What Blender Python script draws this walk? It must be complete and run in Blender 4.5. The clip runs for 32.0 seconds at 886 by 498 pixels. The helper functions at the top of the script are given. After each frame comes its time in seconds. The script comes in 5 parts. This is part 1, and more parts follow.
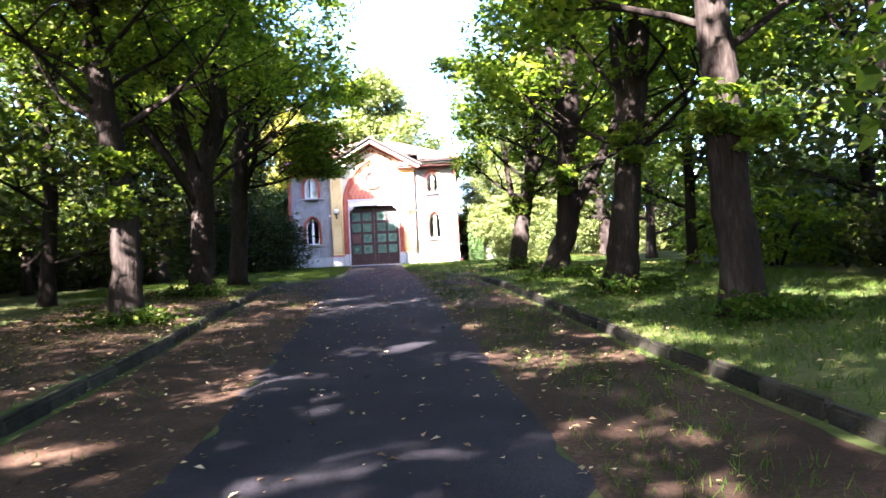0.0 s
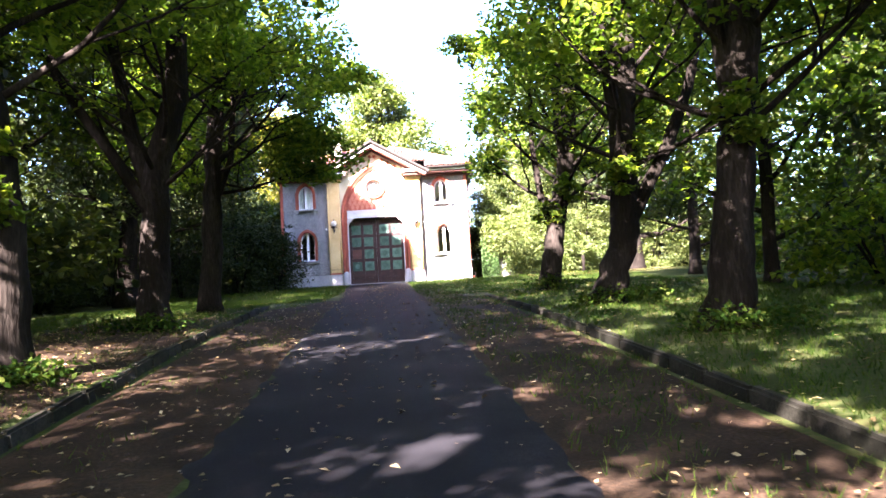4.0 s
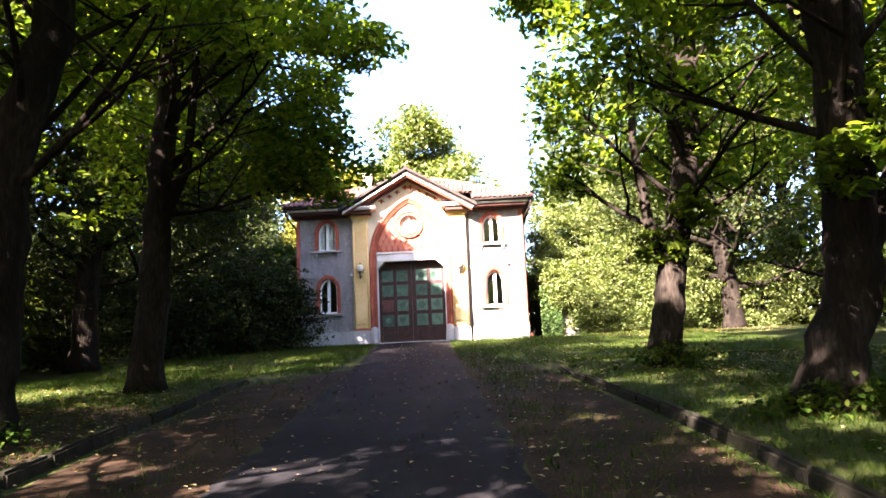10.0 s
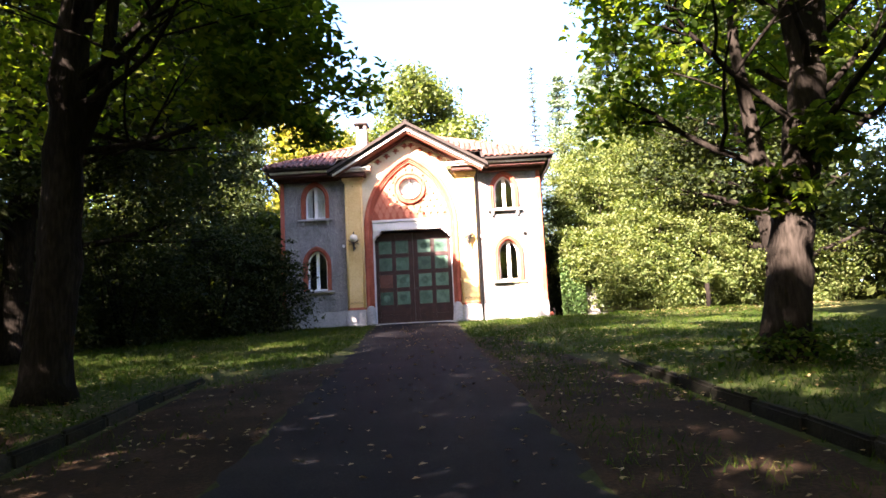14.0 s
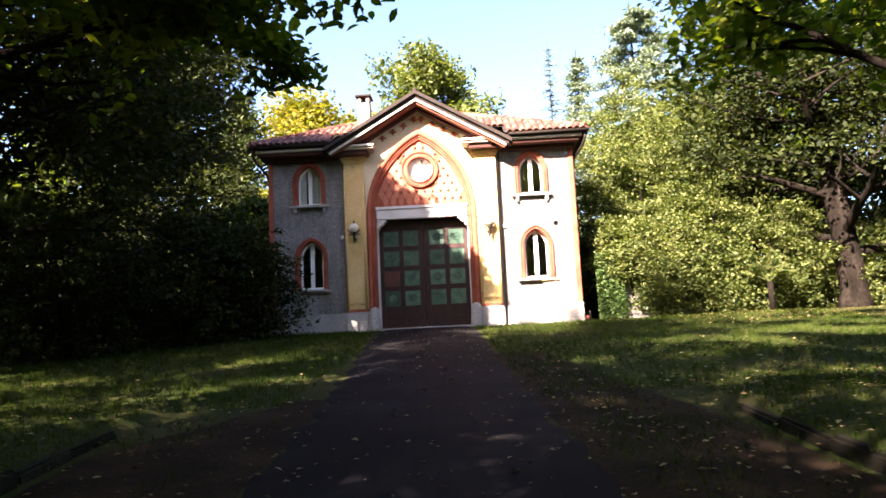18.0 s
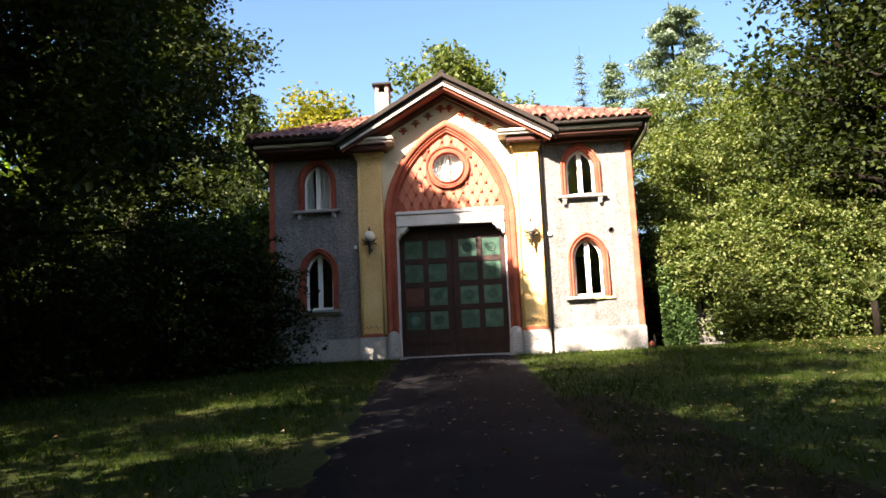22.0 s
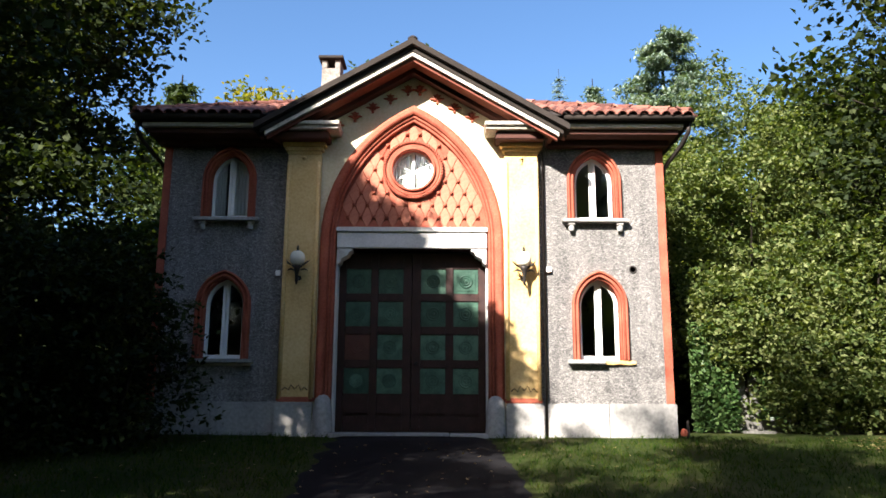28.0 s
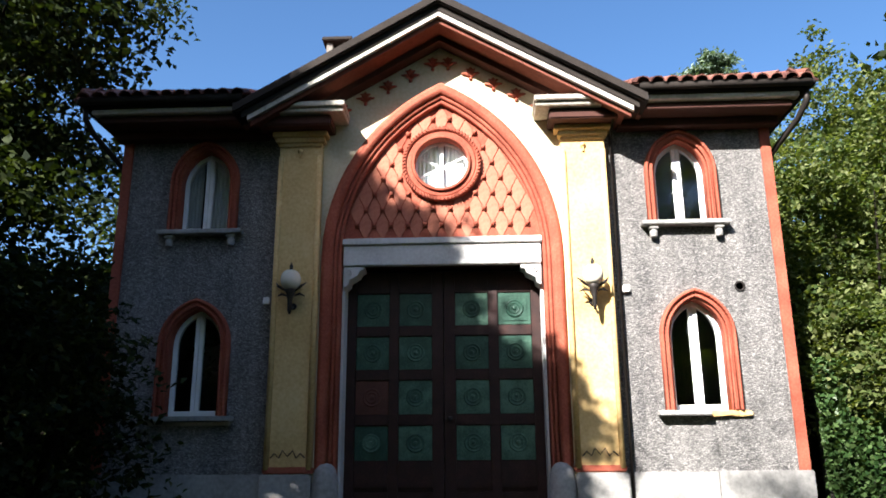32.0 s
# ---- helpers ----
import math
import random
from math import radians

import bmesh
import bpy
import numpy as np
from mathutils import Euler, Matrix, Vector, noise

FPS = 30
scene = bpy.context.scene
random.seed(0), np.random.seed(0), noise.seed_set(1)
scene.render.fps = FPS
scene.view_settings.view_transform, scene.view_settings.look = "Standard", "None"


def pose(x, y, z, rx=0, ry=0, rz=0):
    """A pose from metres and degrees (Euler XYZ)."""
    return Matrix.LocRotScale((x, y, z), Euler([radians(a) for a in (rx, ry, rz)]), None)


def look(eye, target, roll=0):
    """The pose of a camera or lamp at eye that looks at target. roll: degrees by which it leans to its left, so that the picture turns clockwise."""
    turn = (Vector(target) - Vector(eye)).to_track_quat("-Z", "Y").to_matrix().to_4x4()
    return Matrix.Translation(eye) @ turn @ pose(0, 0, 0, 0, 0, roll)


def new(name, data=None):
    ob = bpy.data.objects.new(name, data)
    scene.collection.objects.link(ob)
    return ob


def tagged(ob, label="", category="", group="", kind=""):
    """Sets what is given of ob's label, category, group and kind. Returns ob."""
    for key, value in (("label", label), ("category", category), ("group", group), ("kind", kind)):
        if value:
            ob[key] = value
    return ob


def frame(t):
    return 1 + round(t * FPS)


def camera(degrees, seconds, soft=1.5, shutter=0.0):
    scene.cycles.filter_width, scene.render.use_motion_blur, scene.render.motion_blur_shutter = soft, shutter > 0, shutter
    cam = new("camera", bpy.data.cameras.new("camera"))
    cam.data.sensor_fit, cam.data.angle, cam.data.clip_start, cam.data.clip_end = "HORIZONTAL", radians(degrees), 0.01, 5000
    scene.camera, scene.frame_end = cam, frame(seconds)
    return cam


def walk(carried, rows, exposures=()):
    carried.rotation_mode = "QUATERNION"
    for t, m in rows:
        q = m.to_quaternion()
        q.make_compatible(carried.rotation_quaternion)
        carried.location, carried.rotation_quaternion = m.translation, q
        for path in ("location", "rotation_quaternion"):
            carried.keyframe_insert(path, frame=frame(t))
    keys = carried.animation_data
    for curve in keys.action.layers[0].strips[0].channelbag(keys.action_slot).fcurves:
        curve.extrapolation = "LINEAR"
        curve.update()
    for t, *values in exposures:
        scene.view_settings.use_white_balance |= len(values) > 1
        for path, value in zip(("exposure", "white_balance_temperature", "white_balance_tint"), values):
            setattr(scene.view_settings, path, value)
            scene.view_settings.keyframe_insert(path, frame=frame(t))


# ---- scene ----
cam = camera(59.1, 32.0, soft=1.6, shutter=0.4)
PATH = [
    (0, (2.637, -45.887, -3.128), (2.696, -43.895, -2.96), -3.0),
    (0.5, (2.616, -45.335, -3.097), (2.741, -43.346, -2.925), -4.0),
    (1, (2.539, -44.728, -3.039), (2.631, -42.736, -2.886), -3.5),
    (1.5, (2.505, -44.183, -2.961), (2.598, -42.189, -2.848), -3.5),
    (2, (2.478, -43.524, -2.912), (2.553, -41.528, -2.799), -0.5),
    (2.5, (2.46, -42.996, -2.851), (2.591, -41.009, -2.667), 0.3),
    (3, (2.427, -42.347, -2.8), (2.538, -40.359, -2.607), -1.5),
    (3.5, (2.387, -41.751, -2.731), (2.453, -39.763, -2.522), -3.2),
    (5.5, (2.487, -38.783, -2.427), (2.509, -36.793, -2.231), -2.9),
    (6, (2.484, -38.183, -2.363), (2.52, -36.194, -2.155), -1.6),
    (6.5, (2.493, -37.623, -2.292), (2.46, -35.636, -2.061), -1.4),
    (7, (2.505, -37.033, -2.217), (2.438, -35.049, -1.975), -2.1),
    (7.5, (2.57, -36.381, -2.15), (2.495, -34.407, -1.835), -2.9),
    (8, (2.572, -35.813, -2.086), (2.496, -33.842, -1.754), -2.6),
    (8.5, (2.602, -35.151, -2.014), (2.517, -33.183, -1.667), -2.5),
    (9, (2.548, -34.649, -1.951), (2.474, -32.68, -1.61), -2.4),
    (9.5, (2.538, -33.989, -1.884), (2.465, -32.023, -1.523), -2.6),
    (10, (2.425, -33.42, -1.852), (2.367, -31.451, -1.51), -2.5),
    (10.5, (2.36, -32.826, -1.798), (2.302, -30.854, -1.467), -2.4),
    (11, (2.232, -32.271, -1.76), (2.187, -30.295, -1.451), -2.9),
    (11.5, (2.202, -31.65, -1.719), (2.14, -29.673, -1.424), -3.1),
    (12, (2.157, -31.127, -1.66), (2.128, -29.147, -1.381), -2.9),
    (12.5, (2.078, -30.593, -1.599), (2.088, -28.611, -1.331), -2.9),
    (13, (2.009, -30.012, -1.563), (1.972, -28.032, -1.284), -2.5),
    (13.5, (1.958, -29.522, -1.532), (1.898, -27.543, -1.253), -2.8),
    (14, (1.876, -29.045, -1.478), (1.827, -27.066, -1.193), -2.9),
    (14.5, (1.858, -28.483, -1.449), (1.807, -26.5, -1.192), -2.9),
    (16.5, (1.724, -26.449, -1.034), (1.68, -24.474, -0.721), -3.1),
    (17, (1.689, -25.829, -1.006), (1.671, -23.851, -0.714), -2.8),
    (17.5, (1.61, -25.29, -0.954), (1.589, -23.306, -0.702), -2.7),
    (18, (1.536, -24.733, -0.894), (1.464, -22.752, -0.625), -2.7),
    (18.5, (1.527, -24.176, -0.858), (1.417, -22.196, -0.598), -2.9),
    (19, (1.487, -23.655, -0.809), (1.413, -21.672, -0.556), -2.7),
    (19.5, (1.411, -23.148, -0.758), (1.333, -21.17, -0.474), -3.1),
    (20, (1.393, -22.593, -0.72), (1.293, -20.617, -0.426), -3.6),
    (20.5, (1.296, -22.186, -0.694), (1.194, -20.211, -0.391), -1.3),
    (21, (1.264, -21.666, -0.634), (1.144, -19.699, -0.297), -1.8),
    (21.5, (1.204, -21.136, -0.606), (1.056, -19.172, -0.262), -1.2),
    (22, (1.135, -20.665, -0.562), (1.006, -18.696, -0.237), -2.5),
    (22.5, (1.109, -20.142, -0.491), (0.974, -18.174, -0.163), -2.2),
    (23, (1.045, -19.64, -0.45), (0.89, -17.672, -0.125), -3.0),
    (23.5, (1.018, -19.174, -0.395), (0.9, -17.207, -0.056), -2.8),
    (24, (0.928, -18.677, -0.356), (0.834, -16.709, -0.016), -2.3),
    (24.5, (0.952, -18.225, -0.329), (0.848, -16.258, 0.018), -2.0),
    (26.5, (0.762, -16.343, 0.33), (0.761, -14.361, 0.596), 0.3),
    (27, (0.793, -15.858, 0.422), (0.801, -13.887, 0.76), -0.1),
    (27.5, (0.784, -15.268, 0.467), (0.771, -13.3, 0.825), 0.5),
    (28, (0.744, -14.892, 0.52), (0.726, -12.931, 0.913), 0.4),
    (28.5, (0.73, -14.385, 0.566), (0.75, -12.429, 0.983), 0.6),
    (29, (0.715, -13.983, 0.588), (0.783, -12.03, 1.014), -1.0),
    (29.5, (0.69, -13.523, 0.622), (0.733, -11.573, 1.064), -0.6),
    (30, (0.575, -13.102, 0.664), (0.622, -11.152, 1.107), -1.2),
    (30.5, (0.586, -12.583, 0.651), (0.637, -10.639, 1.12), -1.6),
    (31, (0.584, -12.042, 0.676), (0.555, -10.108, 1.185), -0.3),
    (31.5, (0.523, -11.621, 0.678), (0.443, -9.704, 1.242), -1.4),
    (32, (0.521, -11.141, 0.708), (0.434, -9.214, 1.235), -0.4),
]
walk(cam, [(t, look(eye, target, roll)) for t, eye, target, roll in PATH],
     exposures=[(0, 5.3, 6200, 32), (3, 5.2, 6200, 32), (6, 4.75, 6800, 30), (14, 4.15, 7200, 30), (17, 3.54, 7500, 30), (18, 3.52, 7600, 30), (20, 3.02, 7500, 22), (24, 2.78, 7400, 17), (28, 2.22, 6500, 13), (32, 2.05, 6150, 12)])

# ---- light ----
SUN_TO = Vector((-0.55, -1.0, 0.80)).normalized()
world = bpy.data.worlds.new("sky")
scene.world = world
world.use_nodes = True
wt = world.node_tree
sky = wt.nodes.new("ShaderNodeTexSky")
sky.sky_type, sky.sun_disc = "NISHITA", False
sky.sun_elevation = math.asin(SUN_TO.z)
sky.sun_rotation = math.atan2(SUN_TO.x, SUN_TO.y)
sky.air_density, sky.dust_density, sky.ozone_density = 1.0, 1.6, 3.0
hue = wt.nodes.new("ShaderNodeHueSaturation")
hue.inputs["Saturation"].default_value = 1.15
wt.links.new(sky.outputs["Color"], hue.inputs["Color"])
wt.links.new(hue.outputs["Color"], wt.nodes["Background"].inputs["Color"])
wt.nodes["Background"].inputs["Strength"].default_value = 0.056
sun = new("sun", bpy.data.lights.new("sun", "SUN"))
sun.data.energy, sun.data.angle, sun.data.color = 5.0, radians(0.53), (1.0, 0.95, 0.87)
sun.matrix_world = look(SUN_TO * 60, (0, 0, 0))


# ---- materials ----
def mat(name, colors, rough=0.85, scale=4.0, fine=40.0, bump=0.2, bump_dist=0.01, metal=0.0, spec=0.3, island=0.0, rand=0.0, coords="Object", stretch=(1, 1, 1)):
    """Paint, plaster, stone and the like: colours mixed by coarse and fine noise, with relief."""
    m = bpy.data.materials.new(name)
    m.use_nodes = True
    nt = m.node_tree
    b = nt.nodes["Principled BSDF"]
    tc = nt.nodes.new("ShaderNodeTexCoord")
    n1, n2 = nt.nodes.new("ShaderNodeTexNoise"), nt.nodes.new("ShaderNodeTexNoise")
    mp = nt.nodes.new("ShaderNodeMapping")
    mp.inputs["Scale"].default_value = stretch
    nt.links.new(tc.outputs[coords], mp.inputs["Vector"])
    for n, s in ((n1, scale), (n2, fine)):
        nt.links.new(mp.outputs["Vector"], n.inputs["Vector"])
        n.inputs["Scale"].default_value, n.inputs["Detail"].default_value = s, 5
    mix = nt.nodes.new("ShaderNodeMath")
    mix.operation = "MULTIPLY_ADD"
    mix.inputs[1].default_value = 0.45
    nt.links.new(n2.outputs["Fac"], mix.inputs[0])
    half = nt.nodes.new("ShaderNodeMath")
    half.operation = "MULTIPLY"
    half.inputs[1].default_value = 0.55
    nt.links.new(n1.outputs["Fac"], half.inputs[0])
    nt.links.new(half.outputs[0], mix.inputs[2])
    fac = mix.outputs[0]
    for amount, node, out in ((island, "ShaderNodeNewGeometry", "Random Per Island"), (rand, "ShaderNodeObjectInfo", "Random")):
        if amount:
            src = nt.nodes.new(node)
            add = nt.nodes.new("ShaderNodeMath")
            add.operation = "MULTIPLY_ADD"
            add.inputs[1].default_value = amount
            nt.links.new(src.outputs[out], add.inputs[0])
            sub = nt.nodes.new("ShaderNodeMath")
            sub.operation = "SUBTRACT"
            sub.inputs[1].default_value = amount / 2
            nt.links.new(fac, sub.inputs[0])
            nt.links.new(sub.outputs[0], add.inputs[2])
            fac = add.outputs[0]
    ramp = nt.nodes.new("ShaderNodeValToRGB")
    e = ramp.color_ramp.elements
    while len(e) < len(colors):
        e.new(0.5)
    for k, c in enumerate(colors):
        e[k].position = 0.3 + 0.4 * k / max(1, len(colors) - 1)
        e[k].color = (*c, 1)
    nt.links.new(fac, ramp.inputs["Fac"])
    nt.links.new(ramp.outputs["Color"], b.inputs["Base Color"])
    b.inputs["Roughness"].default_value, b.inputs["Metallic"].default_value = rough, metal
    b.inputs["Specular IOR Level"].default_value = spec
    if bump:
        bp = nt.nodes.new("ShaderNodeBump")
        bp.inputs["Strength"].default_value, bp.inputs["Distance"].default_value = bump, bump_dist
        nt.links.new(n2.outputs["Fac"], bp.inputs["Height"])
        nt.links.new(bp.outputs["Normal"], b.inputs["Normal"])
    return m


def leaf_mat(name, colors, through_light=0.45, rough=0.6, spec=0.16):
    """Leaves: each blade takes its own tint, part of the light passes through."""
    m = mat(name, colors, rough=rough, scale=0.6, fine=9.0, bump=0, island=0.55, spec=spec)
    nt = m.node_tree
    b, out = nt.nodes["Principled BSDF"], nt.nodes["Material Output"]
    tr, mx, br = nt.nodes.new("ShaderNodeBsdfTranslucent"), nt.nodes.new("ShaderNodeMixShader"), nt.nodes.new("ShaderNodeMix")
    br.data_type, br.blend_type = "RGBA", "MULTIPLY"
    br.inputs[0].default_value = 1.0
    br.inputs[7].default_value = (1.5, 1.6, 0.5, 1)
    col = b.inputs["Base Color"].links[0].from_socket
    nt.links.new(col, br.inputs[6])
    nt.links.new(br.outputs[2], tr.inputs["Color"])
    mx.inputs["Fac"].default_value = through_light
    nt.links.new(b.outputs[0], mx.inputs[1])
    nt.links.new(tr.outputs[0], mx.inputs[2])
    nt.links.new(mx.outputs[0], out.inputs["Surface"])
    return m


def pebble_mat():
    """Flint roughcast: small flat pebbles laid in courses, grey with pale and rusty ones."""
    m = mat("flint_roughcast", [(0.066, 0.066, 0.068), (0.26, 0.245, 0.23), (0.46, 0.43, 0.40)], rough=0.9, scale=2.6, fine=9, bump=0, stretch=(1, 1, 0.13))
    nt = m.node_tree
    b = nt.nodes["Principled BSDF"]
    tc, mp = nt.nodes.new("ShaderNodeTexCoord"), nt.nodes.new("ShaderNodeMapping")
    mp.inputs["Scale"].default_value = (36, 36, 84)
    mp.inputs["Rotation"].default_value = (0, 0.12, 0)
    vo, ve = nt.nodes.new("ShaderNodeTexVoronoi"), nt.nodes.new("ShaderNodeTexVoronoi")
    ve.feature = "DISTANCE_TO_EDGE"
    nt.links.new(tc.outputs["Object"], mp.inputs["Vector"])
    for v in (vo, ve):
        v.inputs["Scale"].default_value = 1.0
        nt.links.new(mp.outputs["Vector"], v.inputs["Vector"])
    base = b.inputs["Base Color"].links[0].from_socket
    grey = nt.nodes.new("ShaderNodeSeparateColor")
    nt.links.new(vo.outputs["Color"], grey.inputs[0])
    tint = nt.nodes.new("ShaderNodeValToRGB")
    for k, c in enumerate([(0.055, 0.055, 0.057), (0.26, 0.245, 0.23), (0.62, 0.585, 0.54)]):
        if k > 1:
            tint.color_ramp.elements.new(1.0)
        tint.color_ramp.elements[k].position, tint.color_ramp.elements[k].color = k / 2, (*c, 1)
    nt.links.new(grey.outputs[0], tint.inputs["Fac"])
    mx = nt.nodes.new("ShaderNodeMix")
    mx.data_type = "RGBA"
    mx.inputs[0].default_value = 0.52
    nt.links.new(base, mx.inputs[6])
    nt.links.new(tint.outputs["Color"], mx.inputs[7])
    edge = nt.nodes.new("ShaderNodeMapRange")
    edge.inputs["From Max"].default_value, edge.inputs["To Min"].default_value = 0.16, 0.45
    nt.links.new(ve.outputs["Distance"], edge.inputs["Value"])
    mu = nt.nodes.new("ShaderNodeMix")
    mu.data_type, mu.blend_type = "RGBA", "MULTIPLY"
    mu.inputs[0].default_value = 1.0
    nt.links.new(mx.outputs[2], mu.inputs[6])
    nt.links.new(edge.outputs[0], mu.inputs[7])
    nt.links.new(mu.outputs[2], b.inputs["Base Color"])
    bp = nt.nodes.new("ShaderNodeBump")
    bp.inputs["Strength"].default_value, bp.inputs["Distance"].default_value = 1.0, 0.03
    nt.links.new(ve.outputs["Distance"], bp.inputs["Height"])
    nt.links.new(bp.outputs["Normal"], b.inputs["Normal"])
    return m


def glass_mat():
    m = bpy.data.materials.new("window_glass")
    m.use_nodes = True
    b = m.node_tree.nodes["Principled BSDF"]
    b.inputs["Base Color"].default_value = (0.9, 0.95, 0.93, 1)
    b.inputs["Transmission Weight"].default_value, b.inputs["Roughness"].default_value = 1.0, 0.02
    b.inputs["IOR"].default_value = 1.5
    return m


M_PEBBLE, M_GLASS = pebble_mat(), glass_mat()
M_OCHRE = mat("ochre_plaster", [(0.46, 0.29, 0.11), (0.61, 0.41, 0.17), (0.72, 0.53, 0.26)], scale=1.6, fine=22, bump=0.15)
M_CREAM = mat("cream_plaster", [(0.50, 0.41, 0.25), (0.61, 0.52, 0.35), (0.69, 0.61, 0.44)], scale=1.4, fine=20, bump=0.15)
M_RED = mat("red_terracotta", [(0.20, 0.044, 0.025), (0.31, 0.076, 0.043), (0.42, 0.125, 0.074)], scale=2.5, fine=30, bump=0.25)
M_TYMP = mat("tympanum_terracotta", [(0.32, 0.098, 0.060), (0.42, 0.142, 0.087), (0.50, 0.19, 0.118)], scale=3, fine=26, bump=0.3, rand=0.06)
# brown-red lowered to near black: shade under the roof edges in the colour
M_REDDARK = mat("shaded_soffit_brown_red", [(0.05, 0.020, 0.015), (0.085, 0.032, 0.022)], scale=2, fine=18, bump=0.2)
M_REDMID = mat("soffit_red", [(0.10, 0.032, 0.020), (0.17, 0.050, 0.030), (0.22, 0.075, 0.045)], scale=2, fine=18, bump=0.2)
M_STONE = mat("white_stone", [(0.42, 0.40, 0.37), (0.56, 0.54, 0.51), (0.66, 0.64, 0.61)], scale=2, fine=24, bump=0.2)
M_PLINTH = mat("grey_cement", [(0.17, 0.163, 0.155), (0.29, 0.277, 0.258), (0.41, 0.39, 0.36)], scale=1.1, fine=16, bump=0.35)
M_PALETRIM = mat("pale_trim", [(0.30, 0.27, 0.22), (0.50, 0.46, 0.39), (0.62, 0.58, 0.50)], scale=2, fine=20, bump=0.2)
M_DARKTRIM = mat("dark_brown_fascia", [(0.020, 0.017, 0.015), (0.042, 0.034, 0.029)], rough=0.85, scale=3, fine=30, bump=0.15, spec=0.08)
# gate wood and green are darkened to carry the shade of the deep recess
M_DOORWOOD = mat("recess_shaded_red_door_wood", [(0.010, 0.004, 0.003), (0.022, 0.007, 0.005), (0.048, 0.017, 0.012)], rough=0.55, scale=5, fine=45, bump=0.3)
M_DOORGREEN = mat("verdigris_panel", [(0.014, 0.046, 0.030), (0.034, 0.086, 0.057), (0.08, 0.16, 0.11)], rough=0.5, scale=5, fine=40, bump=0.25, rand=0.3)
M_DOORBROWN = mat("bare_brown_panel", [(0.06, 0.020, 0.013), (0.11, 0.04, 0.026)], rough=0.6, scale=6, fine=40)
M_WHITE = mat("white_window_paint", [(0.72, 0.72, 0.70), (0.82, 0.82, 0.80)], rough=0.45, scale=3, fine=30, bump=0.05)
M_CURTAIN = mat("white_curtain", [(0.62, 0.62, 0.60), (0.78, 0.78, 0.76)], rough=0.9, scale=3, fine=60, bump=0.1)
M_ROOM = mat("dim_room_plaster", [(0.16, 0.15, 0.14), (0.22, 0.21, 0.20)], scale=1, fine=10, bump=0)
M_TILE = mat("clay_roof_tile", [(0.065, 0.025, 0.019), (0.14, 0.050, 0.034), (0.23, 0.095, 0.068)], scale=3, fine=25, bump=0.3, rand=0.5, island=0.01)
M_TILEFAR = mat("clay_roof_tile_rest", [(0.065, 0.025, 0.019), (0.14, 0.050, 0.034), (0.23, 0.095, 0.068)], scale=3, fine=25, bump=0.3, island=0.5)
M_IRON = mat("dark_iron", [(0.02, 0.018, 0.016), (0.05, 0.04, 0.035)], rough=0.5, scale=8, fine=60, metal=0.4, bump=0.2)
M_GLOBE = mat("milky_globe_glass", [(0.62, 0.58, 0.46), (0.75, 0.70, 0.58)], rough=0.2, scale=4, fine=20, bump=0, spec=0.5)
M_BRICK = mat("chimney_plaster", [(0.09, 0.075, 0.062), (0.19, 0.168, 0.145), (0.33, 0.30, 0.265)], scale=4, fine=25, bump=0.5)
# asphalt and litter set darker than the materials are: tree shade in the colour
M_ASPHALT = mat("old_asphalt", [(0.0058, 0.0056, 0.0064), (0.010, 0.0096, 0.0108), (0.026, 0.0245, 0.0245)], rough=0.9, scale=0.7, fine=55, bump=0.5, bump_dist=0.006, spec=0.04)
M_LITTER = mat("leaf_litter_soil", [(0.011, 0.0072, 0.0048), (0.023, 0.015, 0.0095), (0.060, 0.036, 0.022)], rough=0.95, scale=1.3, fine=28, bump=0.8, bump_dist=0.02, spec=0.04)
M_SOIL = mat("lawn_soil", [(0.017, 0.022, 0.006), (0.027, 0.038, 0.010), (0.062, 0.050, 0.022)], rough=0.95, scale=0.55, fine=14, bump=0.8, bump_dist=0.03, spec=0.05)
# moss, and the shade on the kerb faces darkened into the same colour
M_KERB = mat("shaded_mossy_kerb_stone", [(0.008, 0.008, 0.006), (0.016, 0.0155, 0.011), (0.036, 0.033, 0.026)], scale=4, fine=35, bump=0.8, rand=0.2, spec=0.04)
M_WALLSTONE = mat("old_wall_plaster", [(0.055, 0.052, 0.046), (0.11, 0.105, 0.095), (0.20, 0.19, 0.17)], scale=3, fine=22, bump=0.6)
M_BARK = mat("bark", [(0.005, 0.004, 0.0035), (0.011, 0.009, 0.007), (0.032, 0.026, 0.021)], rough=0.95, scale=3, fine=26, bump=1.0, bump_dist=0.03, stretch=(1, 1, 0.22), spec=0.03)
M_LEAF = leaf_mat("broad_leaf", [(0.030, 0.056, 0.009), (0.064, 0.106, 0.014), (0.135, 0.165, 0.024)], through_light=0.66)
# darker copy of the broad leaf, standing in for foliage in shade
M_LEAFMID = leaf_mat("shaded_broad_leaf", [(0.011, 0.021, 0.005), (0.024, 0.039, 0.008), (0.052, 0.064, 0.013)], through_light=0.4)
# evergreen leaf, lowered further so the trees' shaded sides read dark
M_LEAFDARK = leaf_mat("dark_shaded_leaf", [(0.010, 0.017, 0.006), (0.019, 0.029, 0.0085), (0.036, 0.047, 0.012)], through_light=0.25, rough=0.7, spec=0.15)
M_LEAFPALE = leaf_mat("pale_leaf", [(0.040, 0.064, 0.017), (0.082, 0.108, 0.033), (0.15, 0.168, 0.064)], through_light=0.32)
M_LEAFGOLD = leaf_mat("gold_leaf", [(0.075, 0.085, 0.014), (0.14, 0.135, 0.022), (0.22, 0.18, 0.04)])
